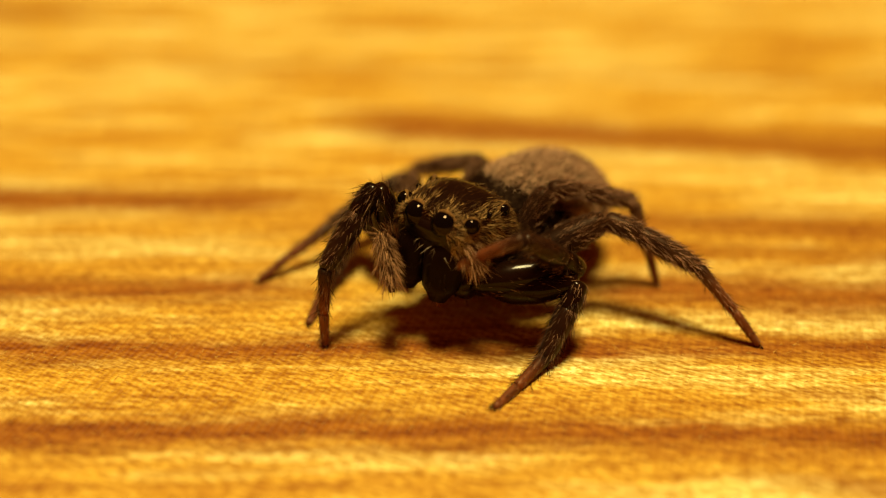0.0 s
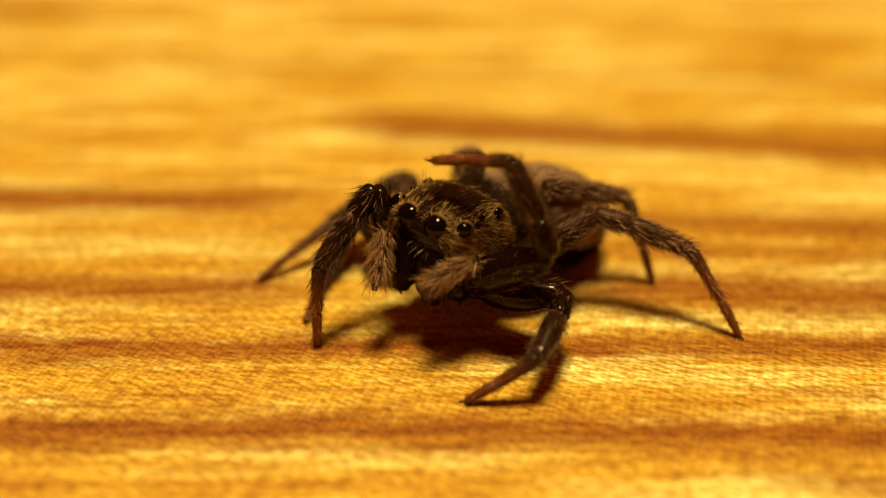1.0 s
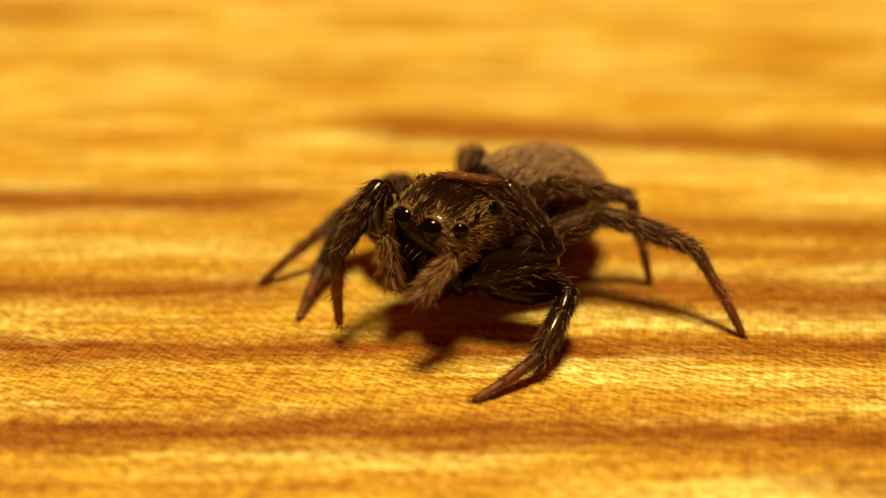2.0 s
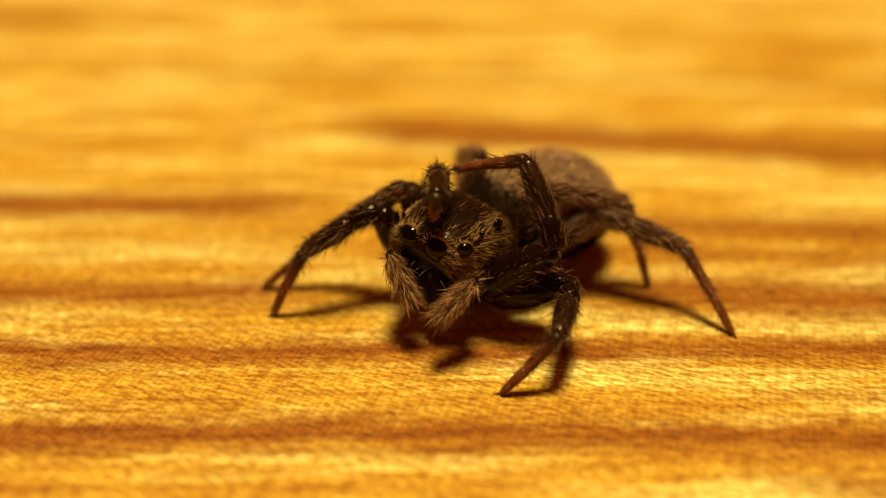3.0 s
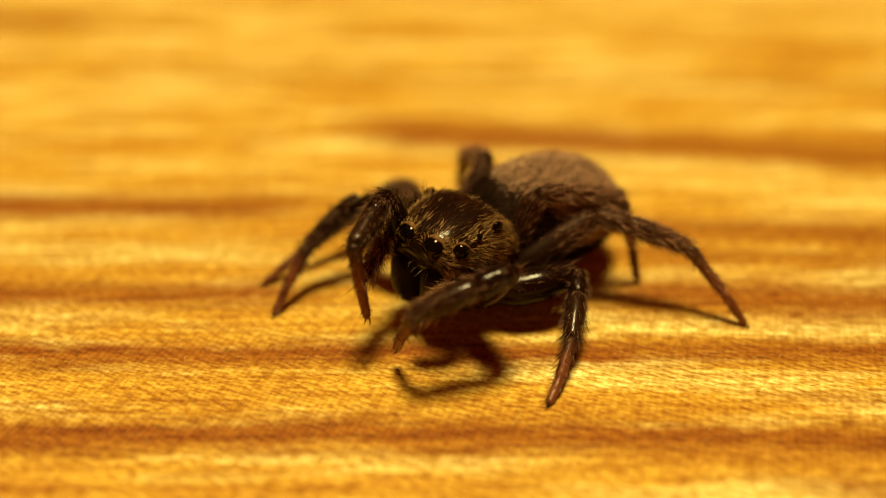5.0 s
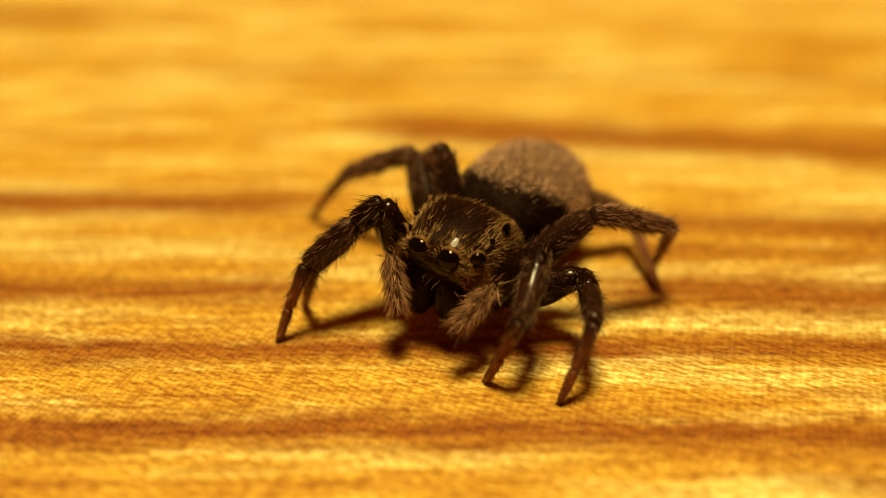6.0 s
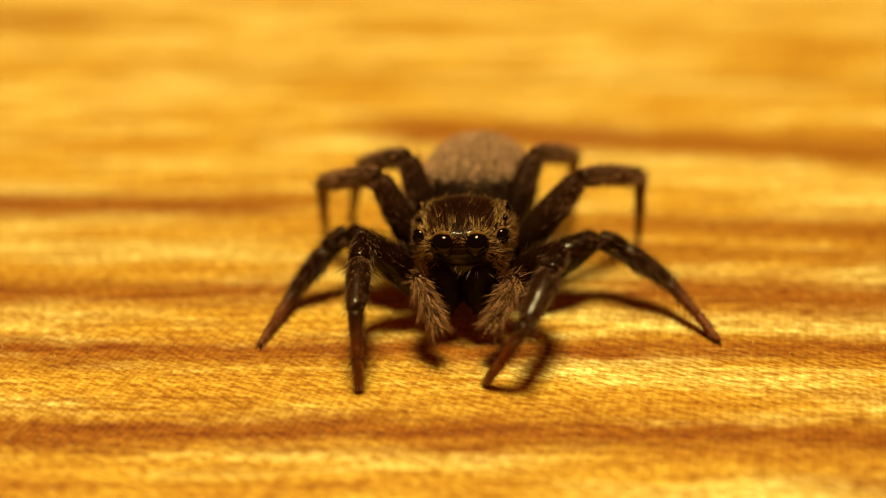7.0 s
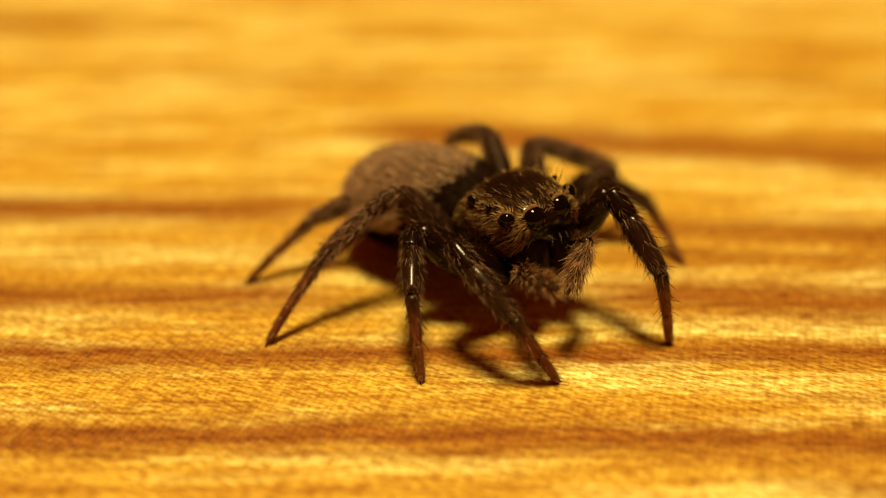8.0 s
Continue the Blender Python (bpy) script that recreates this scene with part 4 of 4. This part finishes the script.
RIGHT_3_KNEE = (
    (0.0, -0.74, 1.26, 1.36),
    (0.2, -0.74, 1.25, 1.36),
    (0.5, -0.9, 1.29, 1.33),
    (1.0, -0.79, 1.24, 1.37),
    (1.5, -0.95, 1.44, 1.34),
    (2.8, -0.69, -1.31, 2.55),
    (3.0, -0.69, -1.21, 2.51),
    (3.5, -0.68, -1.16, 2.5),
    (4.0, -0.78, 1.23, 1.35),
    (4.5, -0.89, 1.51, 1.22),
    (5.8, -1.03, 1.25, 1.24),
    (5.9, -0.87, 0.48, 2.36),
    (6.0, -0.88, 0.48, 2.34),
    (6.2, -0.81, 0.83, 2.24),
    (6.5, -0.85, 0.68, 2.32),
    (6.8, -1.37, -0.17, 2.57),
    (7.0, -1.55, -0.73, 2.46),
    (7.1, -1.63, -0.54, 2.24),
    (7.2, -1.31, -1.27, 2.25),
    (7.3, -1.22, -0.99, 2.18),
    (7.5, -1.15, -1.01, 2.34),
    (8.0, -1.15, -1.04, 2.41),)
RIGHT_3_SHIN = (
    (0.0, -2.33, 0.23, 0.75),
    (0.2, -2.33, 0.22, 0.75),
    (0.5, -2.36, 0.12, 0.84),
    (1.0, -2.35, 0.18, 0.77),
    (1.5, -2.43, 0.27, 0.78),
    (2.8, -2.24, -1.03, 1.36),
    (3.0, -2.25, -0.96, 1.34),
    (3.5, -2.25, -0.92, 1.35),
    (4.0, -2.37, 0.24, 0.8),
    (4.5, -2.4, 0.37, 0.75),
    (5.8, -2.65, 0.22, 0.83),
    (5.9, -2.42, 1.19, 1.54),
    (6.0, -2.44, 1.22, 1.54),
    (6.2, -2.49, 1.31, 1.55),
    (6.5, -2.4, 1.39, 1.53),
    (6.8, -2.56, 0.94, 1.52),
    (7.0, -2.87, 0.46, 1.75),
    (7.1, -3.32, -0.01, 1.51),
    (7.2, -2.68, -2.48, 1.56),
    (7.3, -2.71, -1.85, 1.27),
    (7.5, -2.62, -1.9, 1.33),
    (8.0, -2.62, -1.92, 1.39),)
RIGHT_3_TIP = (
    (0.0, -3.81, -0.93, 0.03),
    (0.2, -3.81, -0.94, 0.03),
    (0.5, -3.82, -0.98, 0.03),
    (1.0, -3.82, -0.97, 0.03),
    (1.5, -3.82, -0.97, 0.03),
    (2.8, -3.75, -1.05, 0.04),
    (3.0, -3.77, -1.02, 0.04),
    (3.5, -3.77, -1.02, 0.04),
    (4.0, -3.81, -0.89, 0.03),
    (4.5, -3.81, -0.84, 0.03),
    (5.8, -4.08, -0.94, 0.03),
    (5.9, -3.38, 1.89, 0.03),
    (6.0, -3.44, 1.87, 0.03),
    (6.2, -3.46, 1.91, 0.02),
    (6.5, -3.46, 1.91, 0.02),
    (6.8, -3.37, 1.93, 0.03),
    (7.0, -2.99, 1.32, 0.03),
    (7.1, -4.72, 0.3, 0.21),
    (7.2, -3.72, -2.92, 0.03),
    (7.3, -3.69, -2.95, 0.03),
    (7.5, -3.68, -2.92, 0.03),
    (8.0, -3.66, -2.87, 0.03),)
RIGHT_4_KNEE = (
    (0, 0.94, 1.24, 1.76),
    (0.2, 0.94, 1.23, 1.76),
    (0.5, 0.79, -0.01, 2.39),
    (1, 0.76, -0.13, 2.45),
    (1.5, 0.78, 0.14, 2.4),
    (2.8, 0.79, 0.21, 2.39),
    (3, 0.79, 0.17, 2.43),
    (3.5, 0.79, 0, 2.51),
    (4, 0.8, 0.21, 2.42),
    (4.5, 0.85, 0.45, 2.33),
    (5.8, 0.53, 0.14, 2.36),
    (5.9, -0.26, -0.49, 2.85),
    (6, -0.28, -0.46, 2.86),
    (6.2, -0.27, -0.66, 3),
    (6.5, -0.27, -0.62, 2.98),
    (6.8, -0.56, -0.15, 2.71),
    (7, -1, 0.01, 2.55),
    (7.1, -1.22, -0.11, 2.33),
    (7.2, -1.63, 0.49, 1.54),
    (7.3, -1.21, 0.33, 1.93),
    (7.5, -1.4, 0.18, 1.77),
    (8, -1.41, 0.27, 1.77),)
RIGHT_4_SHIN = (
    (0, -0.52, 2.08, 1.19),
    (0.2, -0.5, 2.1, 1.17),
    (0.5, 0.29, 1.5, 1.72),
    (1, 0.41, 1.44, 1.74),
    (1.5, 0.52, 1.64, 1.68),
    (2.8, 0.43, 1.77, 1.74),
    (3, 0.43, 1.75, 1.77),
    (3.5, 0.4, 1.63, 1.82),
    (4, 0.41, 1.79, 1.77),
    (4.5, 0.44, 1.98, 1.71),
    (5.8, 0.12, 1.68, 1.73),
    (5.9, -0.76, 0.87, 1.81),
    (6, -0.79, 0.87, 1.8),
    (6.2, -0.78, 0.66, 1.91),
    (6.5, -0.77, 0.69, 1.89),
    (6.8, -1.46, 1.04, 1.73),
    (7, -2.09, 1.18, 1.79),
    (7.1, -2.33, 1.15, 1.77),
    (7.2, -2.82, 1.67, 0.96),
    (7.3, -2.91, 0.86, 1.85),
    (7.5, -3.06, 0, 1.14),
    (8, -3.07, 0.07, 1.15),)
RIGHT_4_TIP = (
    (0, -1.88, 1.43, 0.03),
    (0.2, -1.87, 1.43, 0.03),
    (0.5, 0.21, 2.16, 0.03),
    (1, 0.28, 2.16, 0.03),
    (1.5, 0.28, 2.17, 0.02),
    (2.8, 0.29, 2.38, 0.03),
    (3, 0.29, 2.39, 0.03),
    (3.5, 0.28, 2.38, 0.03),
    (4, 0.29, 2.45, 0.03),
    (4.5, 0.29, 2.56, 0.02),
    (5.8, -0.02, 2.31, 0.03),
    (5.9, -0.8, 1.52, 0.03),
    (6, -0.92, 1.54, 0.03),
    (6.2, -0.78, 0.98, 0.03),
    (6.5, -0.69, 1.05, 0.03),
    (6.8, -2.2, 1.55, 0.03),
    (7, -2.46, 1.76, 0.03),
    (7.1, -2.56, 1.81, 0.03),
    (7.2, -3.23, -0.16, 0.74),
    (7.3, -4.65, 1.18, 1.14),
    (7.5, -4.46, -0.76, 0.03),
    (8, -4.46, -0.7, 0.03),)
LEGS = (
    (1, 1, (2.05, 1.81, 1.6), LEFT_1_KNEE, LEFT_1_SHIN, LEFT_1_TIP),
    (2, 1, (1.9, 1.59, 1.57), LEFT_2_KNEE, LEFT_2_SHIN, LEFT_2_TIP),
    (3, 1, (2.27, 1.92, 1.93), LEFT_3_KNEE, LEFT_3_SHIN, LEFT_3_TIP),
    (4, 1, (2.05, 1.79, 1.9), LEFT_4_KNEE, LEFT_4_SHIN, LEFT_4_TIP),
    (1, -1, (2.05, 1.81, 1.6), RIGHT_1_KNEE, RIGHT_1_SHIN, RIGHT_1_TIP),
    (2, -1, (1.9, 1.6, 1.59), RIGHT_2_KNEE, RIGHT_2_SHIN, RIGHT_2_TIP),
    (3, -1, (2.17, 1.94, 1.96), RIGHT_3_KNEE, RIGHT_3_SHIN, RIGHT_3_TIP),
    (4, -1, (2.05, 1.78, 1.9), RIGHT_4_KNEE, RIGHT_4_SHIN, RIGHT_4_TIP),
)

# for each feeler: the places of its elbow and tip
LEFT_FEELER_ELBOW = (
    (0, 0.2, -2.75, 2.49),
    (0.2, -0.09, -2.62, 2.46),
    (0.5, 0.1, -3.38, 2.33),
    (1, 0.61, -3.36, 2.09),
    (1.5, -0.01, -3.31, 2.3),
    (2.8, 0.66, -3.2, 1.68),
    (3, 0.56, -3.24, 1.64),
    (3.5, 0.05, -3.15, 1.63),
    (4, -0.02, -3.43, 1.82),
    (4.5, 0.06, -3.39, 1.77),
    (5.8, 0.49, -3.54, 1.71),
    (6, 0.65, -3.5, 1.65),
    (6.2, 0.6, -3.42, 1.6),
    (6.5, 0.66, -3.44, 1.62),
    (6.8, 0.87, -3.11, 1.53),
    (7, 1.09, -3.1, 1.58),
    (7.1, 1.46, -2.84, 1.6),
    (7.2, 2.12, -2.55, 1.84),
    (7.3, 2.34, -2.41, 1.81),
    (7.5, 2.24, -2.12, 2.3),
    (8, 2.48, -2.38, 2.01),)
LEFT_FEELER_TIP = (
    (0, 0.76, -3.3, 1.7),
    (0.2, 0.49, -3.51, 2.13),
    (0.5, -0.81, -3.86, 2.76),
    (1, -0.49, -3.72, 1.61),
    (1.5, -0.71, -3.86, 1.54),
    (2.8, -0.21, -3.64, 1.09),
    (3, -0.32, -3.77, 0.93),
    (3.5, -0.52, -3.75, 0.84),
    (4, -0.59, -3.8, 0.94),
    (4.5, -0.67, -3.26, 0.94),
    (5.8, -0.41, -4.03, 1.05),
    (6, -0.17, -4.04, 0.92),
    (6.2, -0.22, -3.98, 0.87),
    (6.5, -0.16, -3.98, 0.89),
    (6.8, 0.13, -3.66, 0.76),
    (7, 0.51, -3.71, 0.71),
    (7.1, 1.11, -3.53, 0.62),
    (7.2, 2.12, -3.31, 0.77),
    (7.3, 2.29, -3.14, 0.77),
    (7.5, 2.45, -2.87, 1.49),
    (8, 2.01, -3.17, 1.37),)
RIGHT_FEELER_ELBOW = (
    (0, -1.07, -2.61, 2.23),
    (0.2, -1.02, -2.54, 2.27),
    (0.5, -1.15, -2.73, 2.17),
    (1, -1.02, -2.65, 2.27),
    (1.5, -1.04, -2.67, 2.32),
    (2.8, -0.98, -2.64, 1.83),
    (3, -0.99, -2.56, 1.78),
    (3.5, -1.14, -2.61, 1.53),
    (4, -1.2, -2.86, 1.62),
    (4.5, -1.11, -2.12, 2.09),
    (5.8, -1.23, -2.61, 1.85),
    (6, -1.23, -2.82, 1.88),
    (6.2, -1.24, -2.89, 1.93),
    (6.5, -1.21, -2.81, 1.86),
    (6.8, -1.05, -2.99, 1.69),
    (7, -0.72, -3.04, 1.56),
    (7.1, -0.37, -3.06, 1.57),
    (7.2, 0.3, -3.11, 1.61),
    (7.3, 0.8, -2.97, 1.69),
    (7.5, 1.16, -3.12, 1.56),
    (8, 1.26, -3.12, 1.73),)
RIGHT_FEELER_TIP = (
    (0, -0.87, -3.22, 1.3),
    (0.2, -1.02, -3.19, 1.3),
    (0.5, -1.12, -3.09, 1.11),
    (1, -1.2, -3.29, 1.33),
    (1.5, -1.13, -2.76, 1.2),
    (2.8, -0.52, -2.85, 0.84),
    (3, -0.52, -3.13, 0.92),
    (3.5, -0.88, -3.27, 0.6),
    (4, -0.97, -3.49, 0.7),
    (4.5, -1.71, -3, 1.77),
    (5.8, -1.1, -3.38, 1.05),
    (6, -1.09, -3.45, 0.96),
    (6.2, -1.13, -3.52, 1.01),
    (6.5, -1.08, -3.46, 0.93),
    (6.8, -0.58, -3.62, 0.8),
    (7, -0.27, -3.67, 0.7),
    (7.1, 0.27, -3.65, 0.78),
    (7.2, 0.93, -3.7, 0.84),
    (7.3, 1.32, -3.89, 1.33),
    (7.5, 1.52, -4.13, 1.86),
    (8, 1.72, -4.07, 2.08),)
PALPS = (
    (1, LEFT_FEELER_ELBOW, LEFT_FEELER_TIP),
    (-1, RIGHT_FEELER_ELBOW, RIGHT_FEELER_TIP),
)


def track(rows):
    """A function of time through rows of (t, value, value, ...)."""
    ts = [r[0] for r in rows]
    cols = list(zip(*[r[1:] for r in rows]))
    return lambda t: [pchip(ts, list(c), t) for c in cols]


body_at = track(BODY_ROWS_A + BODY_ROWS_B)
abdomen_at = track(ABDOMEN_ROWS)
STEPS = [round(i / 15, 4) for i in range(int(SPAN * 15) + 1)]


def body_pose(t):
    x, y, z, yaw, nose, lean = body_at(t)
    turn = (Matrix.Rotation(radians(yaw), 4, "Z") @ Matrix.Rotation(radians(nose), 4, "X") @ Matrix.Rotation(radians(lean), 4, "Y"))
    return Matrix.Translation(Vector((x, y, z)) * MM) @ turn


def aim(start, end, up, shift=0.0):
    """A pose with x from start to end and z as near to up as can be (all in millimetres)."""
    x = (end - start).normalized()
    y = up.cross(x).normalized()
    z = x.cross(y)
    m = Matrix((x, y, z)).transposed().to_4x4()
    m.translation = (start + x * shift) * MM
    return m


def leg_poses(number, side, lengths, knee, shin, tip):
    """The poses of the five pieces in the spider's space; joints given in that space in millimetres."""
    a, b, e = lengths
    x, y, z = HIPS[number]
    hip = Vector((side * x, y, z))
    mid = (hip + tip) / 2
    up = (knee - mid).normalized()
    bend = (knee - (hip + shin) / 2).normalized()
    patella_end = knee + (shin - knee) * 0.35 + bend * 0.07
    ankle = shin + (tip - shin) * 0.58 + (shin - (knee + tip) / 2).normalized() * 0.03
    return (aim(hip, knee, up, (knee - hip).length - a), aim(knee, patella_end, up), aim(patella_end, shin, up, (shin - patella_end).length - 0.67 * b),
            aim(shin, ankle, up, (ankle - shin).length - 0.58 * e), aim(ankle, tip, up, (tip - ankle).length - 0.43 * e))


def motions():
    walk(spider, [(t, body_pose(t)) for t in STEPS])
    hinge = Vector((0, 0.95, -0.40)) * MM
    rows = []
    for t in STEPS:
        swing, lift = abdomen_at(t)
        turn = Matrix.Rotation(radians(swing), 4, "Z") @ Matrix.Rotation(radians(lift), 4, "X")
        rows.append((t, Matrix.Translation(hinge) @ turn @ Matrix.Translation(Vector((0, 1.37, -0.04)) * MM)))
    walk(abdomen, rows)
    for number, side, lengths, knee, shin, tip in LEGS:
        pieces = build_leg(number, *lengths)
        build_hip(number, side)
        paths = [track(knee), track(shin), track(tip)]
        keyed = [[] for _ in pieces]
        for t in STEPS:
            back = body_pose(t).inverted()
            joints = [back @ (Vector(p(t)) * MM) / MM for p in paths]
            for k, m in enumerate(leg_poses(number, side, lengths, *joints)):
                keyed[k].append((t, m))
        for piece, rows in zip(pieces, keyed):
            walk(piece, rows)
    for side, elbow, tip in PALPS:
        arm, end = build_palp()
        paths = [track(elbow), track(tip)]
        hip = Vector((side * PALP_HIP[0], PALP_HIP[1], PALP_HIP[2]))
        rows_a, rows_b = [], []
        for t in STEPS:
            back = body_pose(t).inverted()
            j, p = (back @ (Vector(q(t)) * MM) / MM for q in paths)
            up = (j - (hip + p) / 2).normalized()
            rows_a.append((t, aim(hip, j, up, (j - hip).length - 0.95)))
            rows_b.append((t, aim(j, p, up)))
        walk(arm, rows_a)
        walk(end, rows_b)


motions()
